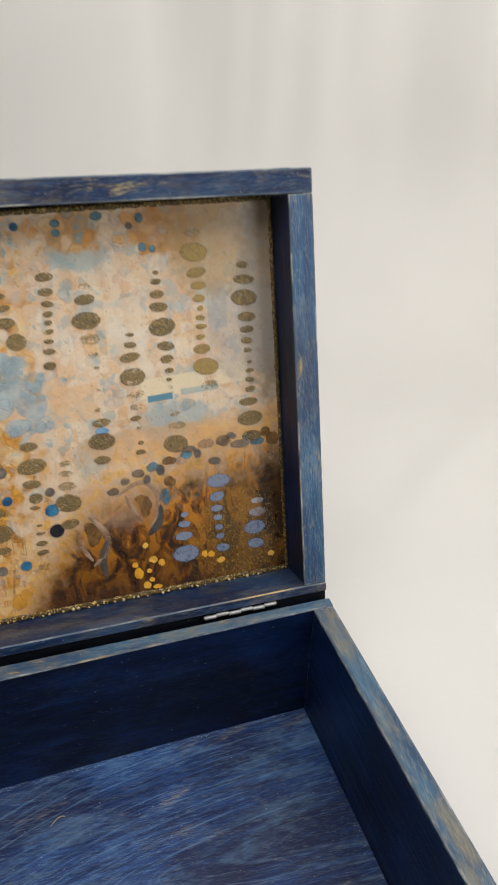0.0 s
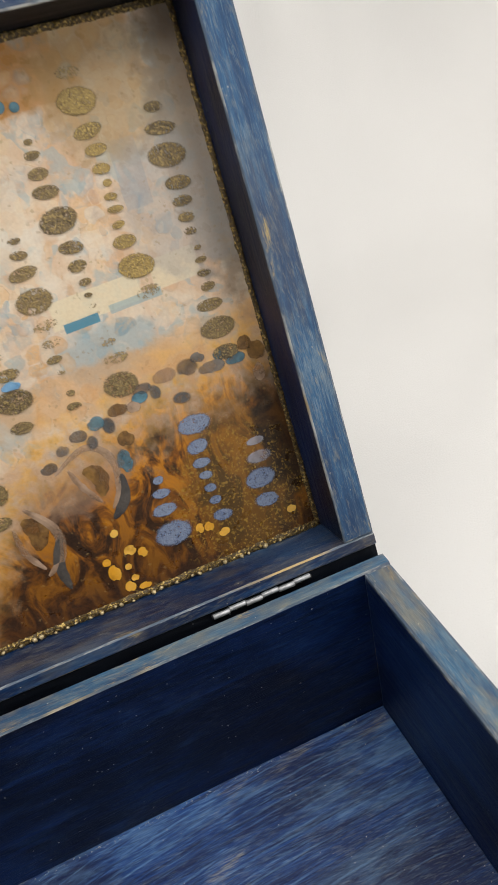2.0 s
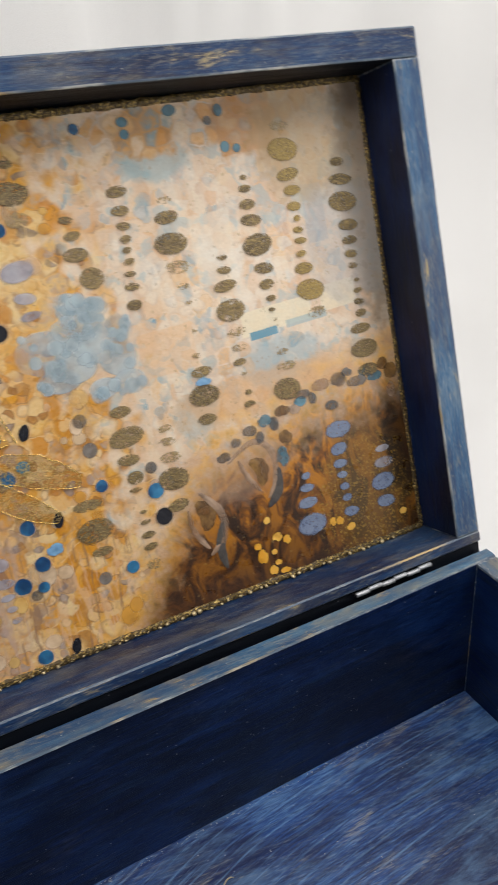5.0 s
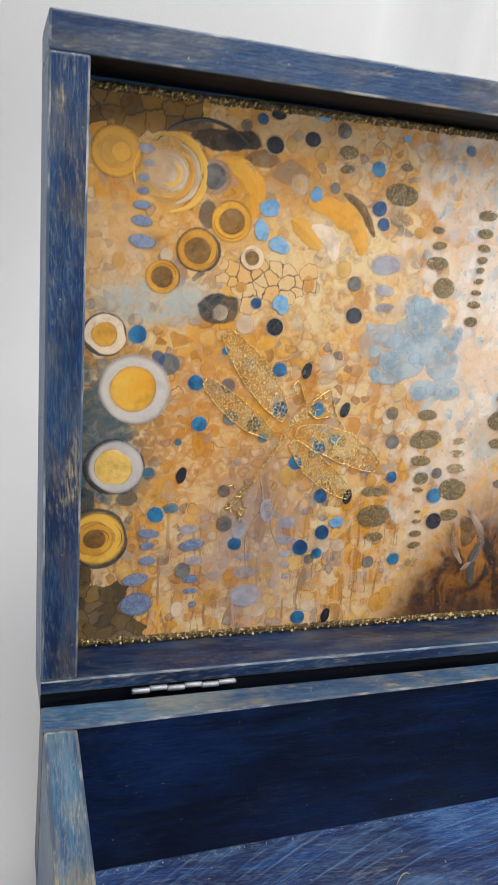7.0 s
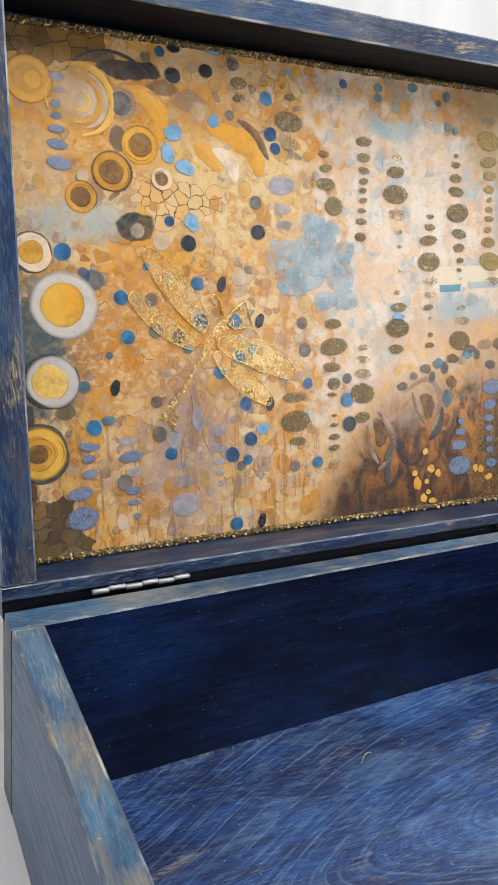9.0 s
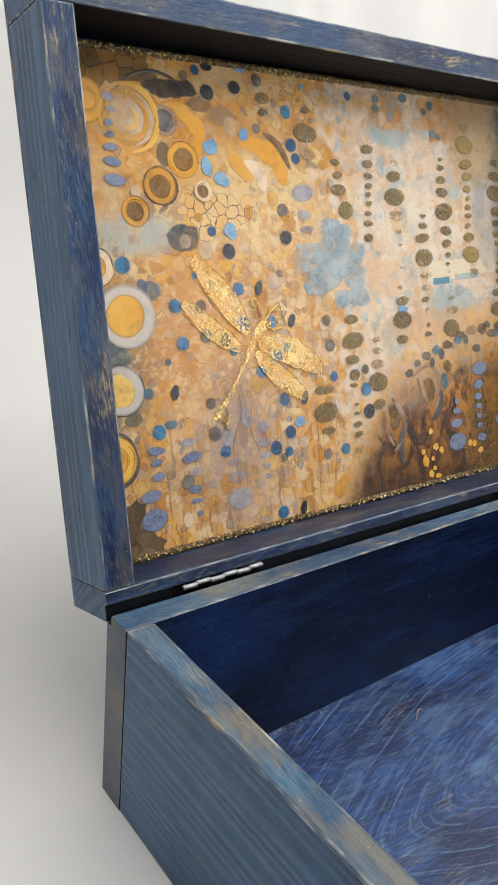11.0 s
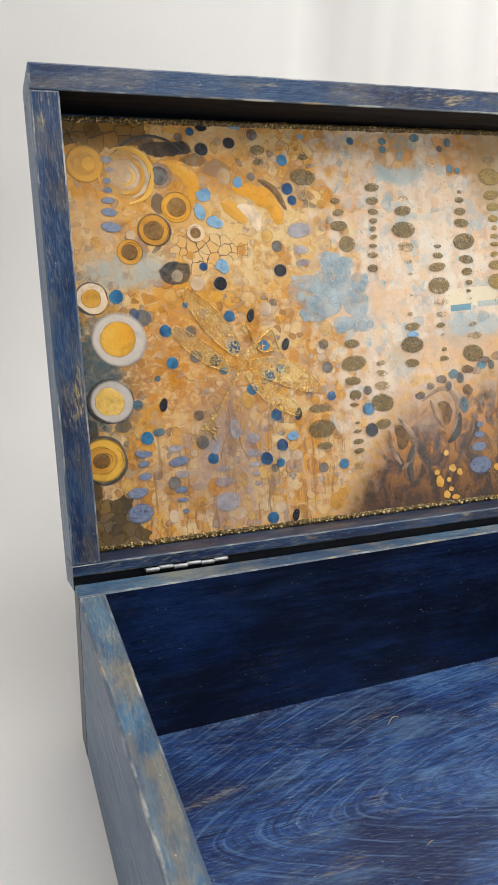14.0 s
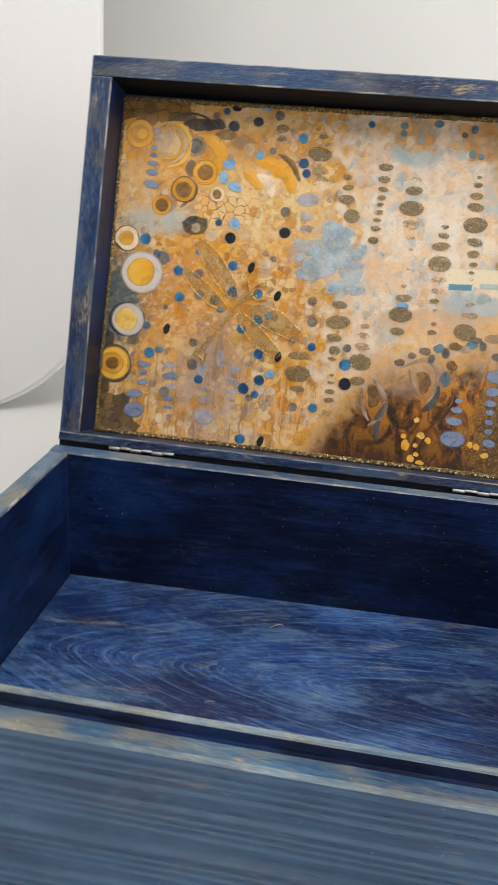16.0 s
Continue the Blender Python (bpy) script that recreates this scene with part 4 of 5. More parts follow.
part("rail", bottom_rail(), FINISH, lid, "rubbed blue bottom rail")
board("stile", (-W, 0, 0.0075), (-W + 0.0125, LD, LH - 0.0103), "z", FINISH, lid, "rubbed blue side stile", faces={"-y": 4, "+x": 2})
board("stile", (W - 0.0125, 0, 0.0075), (W, LD, LH - 0.0130), "z", FINISH + [FRAME_SHEEN], lid, "rubbed blue side stile with sheen painted into its front", faces={"-y": 7, "-x": 2})
board("lid_back", (-W, LD + 0.0001, -0.0045), (W, LD + 0.0012, LH), "x", [OUTER, EDGE], lid, "slate-blue lid top board", 0.0004)

# ---- hinges ----
def barrel(r, length, sides=14):
    bm = bmesh.new()
    bmesh.ops.create_cone(bm, cap_ends=True, segments=sides, radius1=r, radius2=r, depth=length, matrix=pose(0, 0, 0, 0, 90, 0))
    bmesh.ops.bevel(bm, geom=[e for e in bm.edges if abs(e.verts[0].co.x - e.verts[1].co.x) < 1e-6], offset=r * 0.10, segments=1, affect="EDGES")
    return bm


for x0, x1 in ((-0.1180, -0.0790), (0.0805, 0.1205)):
    hinge = part("hinge", barrel(0.0008, x1 - x0 + 0.001), [PIN], box, "small nickel butt hinge", pose((x0 + x1) / 2, -0.0006, H + 0.0010), True)
    count = 6
    step = (x1 - x0) / count
    shared = mesh_of(barrel(0.00102, step * 0.985), "knuckle", STEEL, True)
    for i in range(count):
        k = new("knuckle", shared)
        k.parent = hinge
        k.matrix_basis = pose((i + 0.5 - count / 2) * step, 0.0002 if i % 2 else -0.0001, 0.0002 if i % 2 else -0.0001)
    leaf = block(x1 - x0, 0.0060, 0.0005, 0.0001)
    part("leaf", leaf, [PIN, PIN], hinge, "", pose(0, 0.0034, -0.0008))


# ---- painted spots of the print, in millimetres across and up the lid ----
def spot_mesh(name, seed, wobble, mat):
    """A flat spot about one unit across its half width, with an uneven rim."""
    rng = random.Random(seed)
    bm = bmesh.new()
    sides = 18
    ph = [rng.uniform(0, 6.28) for _ in range(3)]
    top, low = [], []
    for i in range(sides):
        a = 2 * math.pi * i / sides
        r = 1 + wobble * (0.5 * math.sin(2 * a + ph[0]) + 0.35 * math.sin(3 * a + ph[1]) + 0.3 * math.sin(5 * a + ph[2]))
        top.append(bm.verts.new((0.97 * r * math.cos(a), -0.00010, 0.97 * r * math.sin(a))))
        low.append(bm.verts.new((r * math.cos(a), 0.0, r * math.sin(a))))
    bm.faces.new(top)
    for i in range(sides):
        j = (i + 1) % sides
        bm.faces.new((low[i], low[j], top[j], top[i]))
    bmesh.ops.recalc_face_normals(bm, faces=bm.faces)
    return mesh_of(bm, name, mat)


SPOTS = {}
spot_rng = random.Random(7)
FACE = 0.0250


def spot(x, w, rx, rz, mat, layer=1, wobble=0.10, turn=None, name="painted_spot"):
    kind = spot_rng.randrange(4)
    key = (mat.name, kind, wobble)
    if key not in SPOTS:
        SPOTS[key] = spot_mesh(name, 11 + kind, wobble, mat)
    ob = new(name, SPOTS[key])
    ob.parent = lid
    tilt = spot_rng.uniform(-8, 8) if turn is None else turn
    ob.matrix_basis = pose(x / 1000, FACE - 0.00009 * layer - spot_rng.uniform(0, 0.00003), w / 1000, 0, tilt, 0) @ Matrix.Diagonal((rx / 1000, 1, rz / 1000, 1))
    return ob


def column(x, mat, rows, faint=None, faint_rows=()):
    """A string of ovals one below another."""
    for i, (dx, w, rx, rz) in enumerate(rows):
        spot(x + dx, w, rx, rz, faint if i in faint_rows else mat, 4, 0.08)


column(1.5, BRONZE, [(0, 172.6, 3.0, 1.5), (1, 166.8, 3.5, 1.7), (1, 159.9, 5.3, 2.8), (5, 150.6, 5.1, 4.4), (-17, 175.2, 4.8, 2.9)], FAINT, (4,))
column(-16, BRONZE, [(0, 184.5, 7.4, 4.5), (1, 194.5, 2.9, 1.6), (-23.5, 197.6, 4.1, 2.6), (-23.5, 191.6, 3.2, 1.6), (1, 56.1, 8.1, 5.2), (0.5, 66.8, 6.4, 2.4), (2, 47.2, 4.7, 2.0)])
column(5.5, BRONZE, [(0, 88.7, 7.9, 4.3), (0, 99.0, 4.7, 2.4), (-1, 79.6, 5.0, 2.4), (0, 72.0, 3.7, 2.9), (-1, 67.1, 2.9, 1.0), (0, 57.5, 1.6, 0.8), (0, 53.2, 2.4, 1.0),
                     (0, 47.7, 3.3, 1.5), (0, 42.7, 3.3, 1.5), (0, 35.0, 3.6, 2.4)], FAINT, (9,))
column(22, BRONZE, [(0.8, 179.7, 4.6, 2.3), (0.7, 172.7, 3.9, 2.1), (0.8, 167.1, 3.1, 1.6), (0.5, 162.3, 2.6, 1.6), (0.2, 158.3, 2.1, 1.3), (0, 154, 2.6, 1.3), (-0.6, 149.4, 2.6, 1.1),
                    (-0.9, 144.6, 3.2, 1.6), (-1.5, 137.7, 3.4, 2.2), (-0.4, 87.9, 3.3, 1.5), (-0.5, 82.5, 3.9, 1.8), (-0.4, 75.9, 5.0, 2.4), (-0.9, 66.9, 7.2, 5.1), (-1.4, 55.6, 5.0, 2.7)], FAINT, (9, 10, 11))
column(41, BRONZE, [(0, 174, 3.2, 1.6), (-0.6, 167.6, 5.3, 2.7), (-0.9, 157.6, 7.5, 4.6), (0, 148.5, 5.4, 2.7), (0.5, 140.9, 2.7, 1.4), (1.7, 134.3, 1.4, 0.8), (1.4, 123, 1.4, 0.8),
                    (0.3, 113, 2.2, 1.1), (1, 106.2, 5.0, 2.3), (0.2, 96.6, 7.3, 4.7), (-0.6, 86.8, 4.5, 2.4)], FAINT, (0, 3, 4, 5, 6, 7))
column(60, BRONZE, [(0.4, 148.7, 2.5, 1.1), (0.2, 143.7, 3.4, 1.7), (-0.7, 137.5, 5.6, 2.5), (-0.2, 127.5, 7.1, 4.8), (0.6, 118.4, 4.8, 2.0), (0.3, 112, 3.7, 1.7), (-0.6, 106.2, 3.1, 1.5),
                    (0.1, 101.3, 1.7, 0.9), (0.8, 93.1, 1.7, 1.2), (0.3, 88.1, 2.9, 1.5)], FAINT, (4, 5, 7))
column(77, BRONZE, [(-1, 177.6, 1.7, 1.1), (-1.3, 173.3, 3.1, 1.6), (-1.3, 167.2, 3.9, 2.2), (-1, 160.9, 5.1, 2.5), (0, 150.9, 7.4, 4.8), (1, 141.2, 4.9, 2.5), (1, 134.6, 3.7, 2.3),
                    (1.7, 128.7, 2.6, 1.4), (1.3, 124.1, 1.7, 0.9), (1.5, 120, 1.5, 0.9), (2.7, 105.9, 2.9, 1.5), (3.4, 99.7, 5.0, 2.1), (1.9, 89.9, 7.1, 5.1)], FAINT, (9, 10, 11))
column(97, GILT, [(-1.3, 195.1, 4.5, 2.1), (-1.1, 185.9, 7.4, 4.9), (-0.8, 176, 5.5, 2.7), (0, 169.6, 4.3, 2.2), (-0.3, 163.2, 3.5, 2.0), (0.2, 158.3, 1.8, 1.4), (-0.2, 153.6, 2.6, 1.4),
                  (0.1, 149.2, 3.2, 1.4), (-0.6, 143.9, 2.6, 1.4), (-0.5, 137.8, 4.7, 2.6), (0.9, 128.6, 7.2, 4.7), (2.3, 118.9, 4.8, 2.4)], FAINT, (0, 11))
column(121, BRONZE, [(-0.5, 178, 3.6, 1.9), (-0.1, 170.7, 6.0, 2.5), (-0.6, 161.6, 7.5, 4.5), (0.3, 151.8, 5.2, 2.6), (-0.1, 145.4, 4.0, 2.0), (-0.4, 139.6, 3.4, 1.8), (-0.4, 134.6, 2.5, 1.5),
                     (0.4, 128.3, 1.5, 0.9), (0.2, 123.8, 2.5, 1.2), (-0.1, 119, 2.8, 1.5), (-0.1, 113.9, 3.1, 1.8), (-1.5, 107.3, 5.6, 2.4), (-1, 98.3, 7.5, 4.3), (-0.7, 88.6, 5.7, 3.1)])
column(-115.5, LAVENDER, [(0.4, 191.4, 3.5, 2.2), (1.3, 186.7, 2.8, 1.5), (-0.2, 181.7, 2.2, 1.5), (-0.3, 177.3, 2.4, 1.5), (-0.5, 172.6, 3.6, 1.7), (-0.3, 167.1, 4.4, 2.1), (0, 160.2, 5.4, 2.7),
                          (2, 33.6, 6.1, 3.0), (2.5, 23.6, 7.5, 5.4), (6.4, 52, 4.8, 2.0), (6, 47.1, 3.1, 1.8), (6.2, 41.1, 3.7, 2.1)], LILAC, (0, 1))
column(-92, LAVENDER, [(0, 46.8, 5.9, 2.5), (1, 40.3, 4.1, 2.3), (0, 32.8, 3.6, 1.9), (0.5, 27.8, 3.4, 1.2), (1.5, 22.1, 1.8, 1.4), (-1.7, 53.3, 4.5, 2.1)], LILAC, (1, 5))
column(-70, LILAC, [(1.2, 24.3, 7.7, 5.8), (0, 34.5, 5.7, 3.1), (0, 41.1, 4.3, 2.1), (17, 54.7, 4.4, 3.3), (17, 47.1, 4.9, 2.4), (17, 41.5, 3.4, 1.7), (17.5, 36.7, 2.5, 1.5), (18, 31.8, 2.2, 1.5),
                    (50, 157.8, 7.7, 4.7), (50.5, 148.1, 4.9, 2.6), (51, 141.6, 4.9, 2.0), (-3, 53, 3.6, 5.5), (8, 60, 3.4, 6.0)])
column(79.5, LAVENDER, [(0, 27.9, 8.4, 5.6), (-0.5, 38.2, 5.5, 2.9), (0.3, 44.9, 4.0, 2.2), (0.8, 50.3, 2.4, 1.9)])
column(99, LAVENDER, [(1.2, 66.3, 7.5, 4.4), (-0.3, 57.5, 5.0, 3.2), (-0.8, 50.8, 4.1, 2.3), (-0.6, 45.5, 3.1, 1.9), (-0.3, 39.9, 2.8, 2.0), (0, 34.5, 2.9, 2.0), (1.1, 27.6, 4.5, 2.7)])
column(119.5, LAVENDER, [(-0.6, 36.2, 7.2, 4.6), (-0.5, 26.7, 5.6, 3.4), (1.2, 44.9, 5.8, 3.0), (1.6, 51.5, 4.5, 2.0)], LILAC, (2, 3))

for x, w, rx, rz in ((-68.5, 197.2, 3.4, 3.1), (-54.1, 200.6, 3.1, 2.7), (-63.9, 132.2, 3.4, 3.4), (-31.7, 137.9, 3.4, 3.2), (-67.8, 207.6, 2.8, 1.7), (13.7, 53.0, 3.7, 3.7)):
    spot(x, w, rx * 1.35, rz * 1.35, WASH[1], 2, 0.07, name="pale_halo")
    spot(x, w, rx, rz, BLACK, 3, 0.04)
for x, w in ((-49.4, 115.9), (-31.9, 100.7), (-97.4, 74.8), (-27.5, 64.7), (-32.8, 13.2)):
    spot(x, w, 2.0, 3.4, BLACK, 3, 0.16, 18)
for x, w, r in ((-73.6, 205.6, 2.0), (-26.6, 192.8, 2.9), (-93.5, 110.3, 3.0), (-60.6, 116, 2.8), (-59.4, 100.6, 3.2), (-43.6, 100.8, 2.8), (-42, 85.3, 3.1), (-51.4, 79.2, 2.9),
                (-37.4, 49.8, 3.1), (-46.5, 43.7, 3.4), (-106.7, 59.4, 3.2), (-74.5, 46.5, 2.8), (-8.3, 72.7, 2.5), (-39.5, 65.2, 3.0), (-71.9, 140.7, 2.1), (12.6, 64.3, 3.4),
                (-45.3, 13.3, 3.1), (-3.6, 36.8, 2.7), (-39.1, 40.9, 2.3), (12.1, 203.2, 1.9), (-82.6, 122.5, 1.5), (-91.4, 94.7, 3.0), (-116.0, 127.5, 3.4), (-24.8, 178.6, 3.0), (-22.6, 172.9, 2.5)):
    spot(x, w, r * 1.3, r * 1.3, WASH[1], 2, 0.10, name="pale_halo")
    spot(x, w, r, r, BLUE, 3, 0.10)
for x, w, rx, rz in ((65, 200.5, 1.9, 1.8), (50, 205.8, 3.2, 2.3), (30.7, 203.6, 2.6, 2.0), (30.7, 199.3, 2.1, 2.0), (70.2, 203.8, 2.2, 2.6), (70.6, 190.1, 2.2, 2.4),
                     (75.5, 189, 1.9, 1.9), (83.8, 83, 3.6, 2.5), (-110, 75.8, 2.6, 2.6), (-99.3, 87.7, 1.6, 1.6), (-65.6, 89.5, 2.3, 2.2), (-35.4, 88.3, 2.9, 2.8), (-100.7, 61.9, 3.1, 2.2)):
    spot(x, w, rx, rz, TEAL, 3, 0.12)
for x, w, rx, rz in ((-69.1, 175.3, 3.9, 3.6), (-71.5, 167.1, 2.8, 4.4), (-64.3, 162.2, 4.4, 3.2), (-51.1, 181.5, 2.5, 3.0), (-15.8, 204.7, 1.7, 1.4),
                     (-50.8, 208.8, 3.3, 1.9), (-62, 140.6, 3.6, 3.8), (-31.5, 54, 3.3, 2.7), (42, 102, 3.6, 1.8)):
    spot(x, w, rx, rz, SKY, 3, 0.36)
for x, w, r in ((-80.9, 109.5, 3.0), (-79.3, 97.2, 3.2), (-79.4, 54.9, 3.5), (-80.2, 68.2, 2.7), (-43.7, 184.5, 2.2), (-32.6, 150, 3.1), (-41.9, 204.9, 3.0), (-95.1, 36.5, 3.4),
                (-69.6, 94.6, 3.1), (-10.8, 99.5, 2.9), (-9.5, 87.6, 3.2), (-42.4, 38.6, 2.3), (-15.4, 36.1, 2.8), (12.7, 74.1, 2.6), (-79.6, 202.7, 2.3)):
    spot(x, w, r, r, GREY, 3, 0.08)
# rings, eggs and discs
stroke_later = []
for x, w, r, coats in ((-116.4, 107.4, 14.3, (EGGSHELL, YOLK)), (-127.8, 127.0, 8.0, (OUTLINE, FLESH, AMBER)), (-122.8, 78.1, 11.6, (OUTLINE, EGGSHELL, HONEY)),
                       (-128.5, 50.6, 11.8, (OUTLINE, YOLK, AMBER, UMBER)), (-83.3, 169.4, 8.2, (YOLK, UMBER)), (-94.8, 158.5, 8.5, (OUTLINE, AMBER, UMBER)),
                       (-107.7, 148.3, 6.8, (AMBER, UMBER)), (-90.6, 184.3, 7.2, (DUSK, GREY)), (-125.0, 189.4, 9.8, (WASH[0], AMBER, WASH[0], AMBER)),
                       (-107.0, 185.1, 14.0, (WASH[0], WASH[1])), (-74.5, 157.0, 4.6, (FLESH, UMBER))):
    for i, coat in enumerate(coats):
        share = {2: (1.0, 0.65), 3: (1.0, 0.965, 0.62), 4: (1.0, 0.965, 0.68, 0.38)}[len(coats)][i]
        spot(x + r * spot_rng.uniform(-0.05, 0.05) * i, w, r * share, r * share * spot_rng.uniform(0.94, 1.04), coat, 2 + 0.6 * i, 0.09 + 0.05 * i, name="painted_ring")
    for k in range(4 if UMBER in coats else 0):
        a = spot_rng.uniform(0, 6.28)
        q = r * (0.34 + 0.19 * k) * spot_rng.uniform(0.94, 1.06)
        stroke_later.append([(x + (q + 0.05 * r * math.sin(j)) * math.cos(a + 0.42 * j), w + q * math.sin(a + 0.42 * j)) for j in range(spot_rng.randrange(4, 9))])
for x, w, rx, rz in ((-18.1, 127.2, 10.4, 8.9), (-7.3, 120.8, 9.1, 7.7), (2, 127.9, 10.3, 9.1), (9.5, 120.1, 7.8, 7.8), (-3.7, 133.4, 10.1, 6.7), (12.1, 130.6, 5.7, 5.5),
                     (12.2, 109.7, 6.9, 5.2), (-14.4, 116, 8.5, 5.0), (1.7, 109.5, 6.2, 4.2), (3.2, 139.3, 7.1, 4.0), (-4.9, 143.4, 5.5, 4.0)):
    spot(x, w, rx * 1.05, rz * 1.05, PALEBLUE, 1 + 0.3 * spot_rng.random(), 0.22, name="blue_wash")
    for k in range(5):
        a, r, q = spot_rng.uniform(0, 6.28), spot_rng.uniform(1.6, 3.6), spot_rng.uniform(0.3, 1.0)
        for grow, mat, up in ((1.0, PALEBLUE_RIM, 0.0), (0.86, PALEBLUE, 0.4)):
            spot(x + rx * q * math.cos(a), w + rz * q * math.sin(a), r * grow, r * grow, mat, 1.5 + 0.25 * k + up, 0.10, name="blue_wash")
for x, w, rx, rz in ((61.3, 27.8, 2.7, 2.3), (65.7, 25.3, 2.1, 2.3), (53, 21.2, 2.7, 3.9), (58.6, 21.7, 1.5, 1.6), (56.9, 13.7, 2.4, 2.6), (62.4, 11.9, 2.8, 1.6), (89.7, 25.6, 1.9, 2.3),
                     (93.4, 24.9, 2.2, 2.3), (98.6, 20.5, 2.6, 2.0), (127.6, 19, 2.3, 2.0), (57.8, 36.6, 1.8, 1.9), (51.4, 26.4, 1.8, 1.9), (59.7, 16.5, 1.8, 1.6)):
    spot(x, w, rx, rz, NUGGET, 3, 0.45)
for i, (x, w, rx, rz) in enumerate(((50.7, 73.6, 2.9, 2.4), (57.8, 76.8, 3.5, 2.7), (65.4, 79.3, 3.5, 3.0), (74.6, 81.3, 4.2, 2.7), (85.6, 85.8, 4.8, 2.4), (94.9, 87.6, 4.9, 3.1),
                                    (104.2, 87.8, 4.9, 3.7), (113.4, 84.9, 5.6, 2.8), (123, 85, 4.4, 2.5), (131.7, 85.4, 3.9, 4.4), (98.8, 77.6, 4.3, 2.8), (80.6, 80.4, 3.0, 2.5), (69.5, 77, 3.0, 4.0), (109, 90, 3.0, 2.2), (118, 88.5, 3.4, 2.6), (128, 89.5, 3.0, 3.4), (62, 73, 2.6, 3.2), (130.5, 77, 2.6, 4.2), (90, 83, 2.6, 3.4), (44, 69, 3.4, 2.4), (71, 62, 3.2, 5.0), (74, 70, 3.6, 3.4))):
    spot(x, w, rx, rz, (SHADE, GREY, TEAL, UMBER, SHADE, DUSK)[i % 6], 3 + 0.1 * (i % 3), 0.40)
# honey pebbles scattered over the warm side
for i in range(90):
    x, w = spot_rng.uniform(-132, -4), spot_rng.uniform(14, 204)
    r = spot_rng.uniform(1.4, 4.6)
    spot(x, w, r, r * spot_rng.uniform(0.8, 1.4), WASH[i % 4], 0.6 + 0.4 * spot_rng.random(), 0.22, name="honey_pebble")


def stroke(name, pts, wide, mat, layer, steps=28):
    """A tapering brush stroke through a few knots."""
    def at(u):
        s = u * (len(pts) - 1)
        i = min(int(s), len(pts) - 2)
        p0, p1, p2, p3 = (Vector(pts[max(0, min(len(pts) - 1, k))]) for k in (i - 1, i, i + 1, i + 2))
        f = s - i
        return 0.5 * (2 * p1 + (p2 - p0) * f + (2 * p0 - 5 * p1 + 4 * p2 - p3) * f * f + (3 * p1 - p0 - 3 * p2 + p3) * f ** 3)
    bm = bmesh.new()
    rows = []
    for k in range(steps + 1):
        u = k / steps
        p, q = at(u), at(min(1, u + 0.02)) - at(max(0, u - 0.02))
        side = Vector((-q.y, q.x)).normalized() * wide * (math.sin(math.pi * (0.04 + 0.92 * u)) ** 0.7) * (1 + 0.25 * noise.noise((u * 9, wide, 2)))
        y = FACE - 0.00009 * layer
        rows.append([bm.verts.new(((p.x + side.x) / 1000, y, (p.y + side.y) / 1000)), bm.verts.new((p.x / 1000, y - 0.00012, p.y / 1000)), bm.verts.new(((p.x - side.x) / 1000, y, (p.y - side.y) / 1000))])
    for a, b in zip(rows, rows[1:]):
        bm.faces.new((a[0], a[1], b[1], b[0]))
        bm.faces.new((a[1], a[2], b[2], b[1]))
    bmesh.ops.recalc_face_normals(bm, faces=bm.faces)
    return part(name, bm, mat, lid)


for pts in stroke_later:
    stroke("ring_line", pts, spot_rng.uniform(0.10, 0.18), UMBER, 5.5)
for q, a0, a1, wide, mat in ((13.2, -85, 110, 1.5, YOLK), (10.6, -75, 70, 1.1, WASH[1]), (8.4, -100, 60, 1.2, AMBER), (6.0, -80, 95, 1.2, WASH[1]), (4.0, -120, 60, 1.3, YOLK), (12.4, 120, 200, 0.9, AMBER)):
    stroke("swirl_stroke", [(-107 + q * math.cos(math.radians(a0 + (a1 - a0) * j / 6)), 184 + q * math.sin(math.radians(a0 + (a1 - a0) * j / 6))) for j in range(7)], wide, mat, 3.2)
stroke("brush_stroke", [(30, 58), (38, 47), (37, 36), (30, 30)], 1.9, DUSK, 3)
stroke("brush_stroke", [(24, 52), (25, 42), (30, 33)], 1.3, DUSK, 3)
stroke("dark_stroke", [(39, 44), (35, 33), (36, 22)], 2.1, OUTLINE, 3)
stroke("dark_stroke", [(28, 54), (32, 48), (30, 41)], 3.6, UMBER, 2.5)
stroke("brush_stroke", [(45, 66), (58, 72), (66, 66), (66, 54), (61, 46)], 1.6, DUSK, 3)
stroke("brush_stroke", [(50, 66), (53, 58), (58, 50)], 1.3, DUSK, 3)
stroke("dark_stroke", [(68, 58), (66, 48), (60, 42)], 2.2, OUTLINE, 3)
stroke("dark_stroke", [(55, 64), (60, 60), (59, 52)], 3.2, UMBER, 2.5)
stroke("dark_stroke", [(-112, 194), (-105, 200), (-95, 203), (-85, 201), (-78, 196)], 0.7, OUTLINE, 2)
stroke("marigold_stroke", [(-54, 179), (-44, 177), (-34, 171), (-30, 161)], 4.6, YOLK, 1.6)
stroke("umber_stroke", [(-40, 183), (-32, 178), (-26, 168)], 1.8, UMBER, 1.7)
stroke("marigold_stroke", [(-90, 190), (-80, 188), (-74, 180), (-76, 170)], 3.4, YOLK, 1.4)
stroke("pale_stroke", [(-52, 170), (-44, 166), (-42, 158)], 3.2, FLESH, 1.6)
stroke("marigold_stroke", [(-60, 172), (-54, 168), (-48, 162)], 3.4, AMBER, 1.5)
stroke("vein_stroke", [(-66, 74), (-64, 62), (-70, 48), (-68, 30)], 0.4, DUSK, 2)
stroke("vein_stroke", [(-58, 66), (-60, 54), (-56, 44)], 0.35, DUSK, 2)

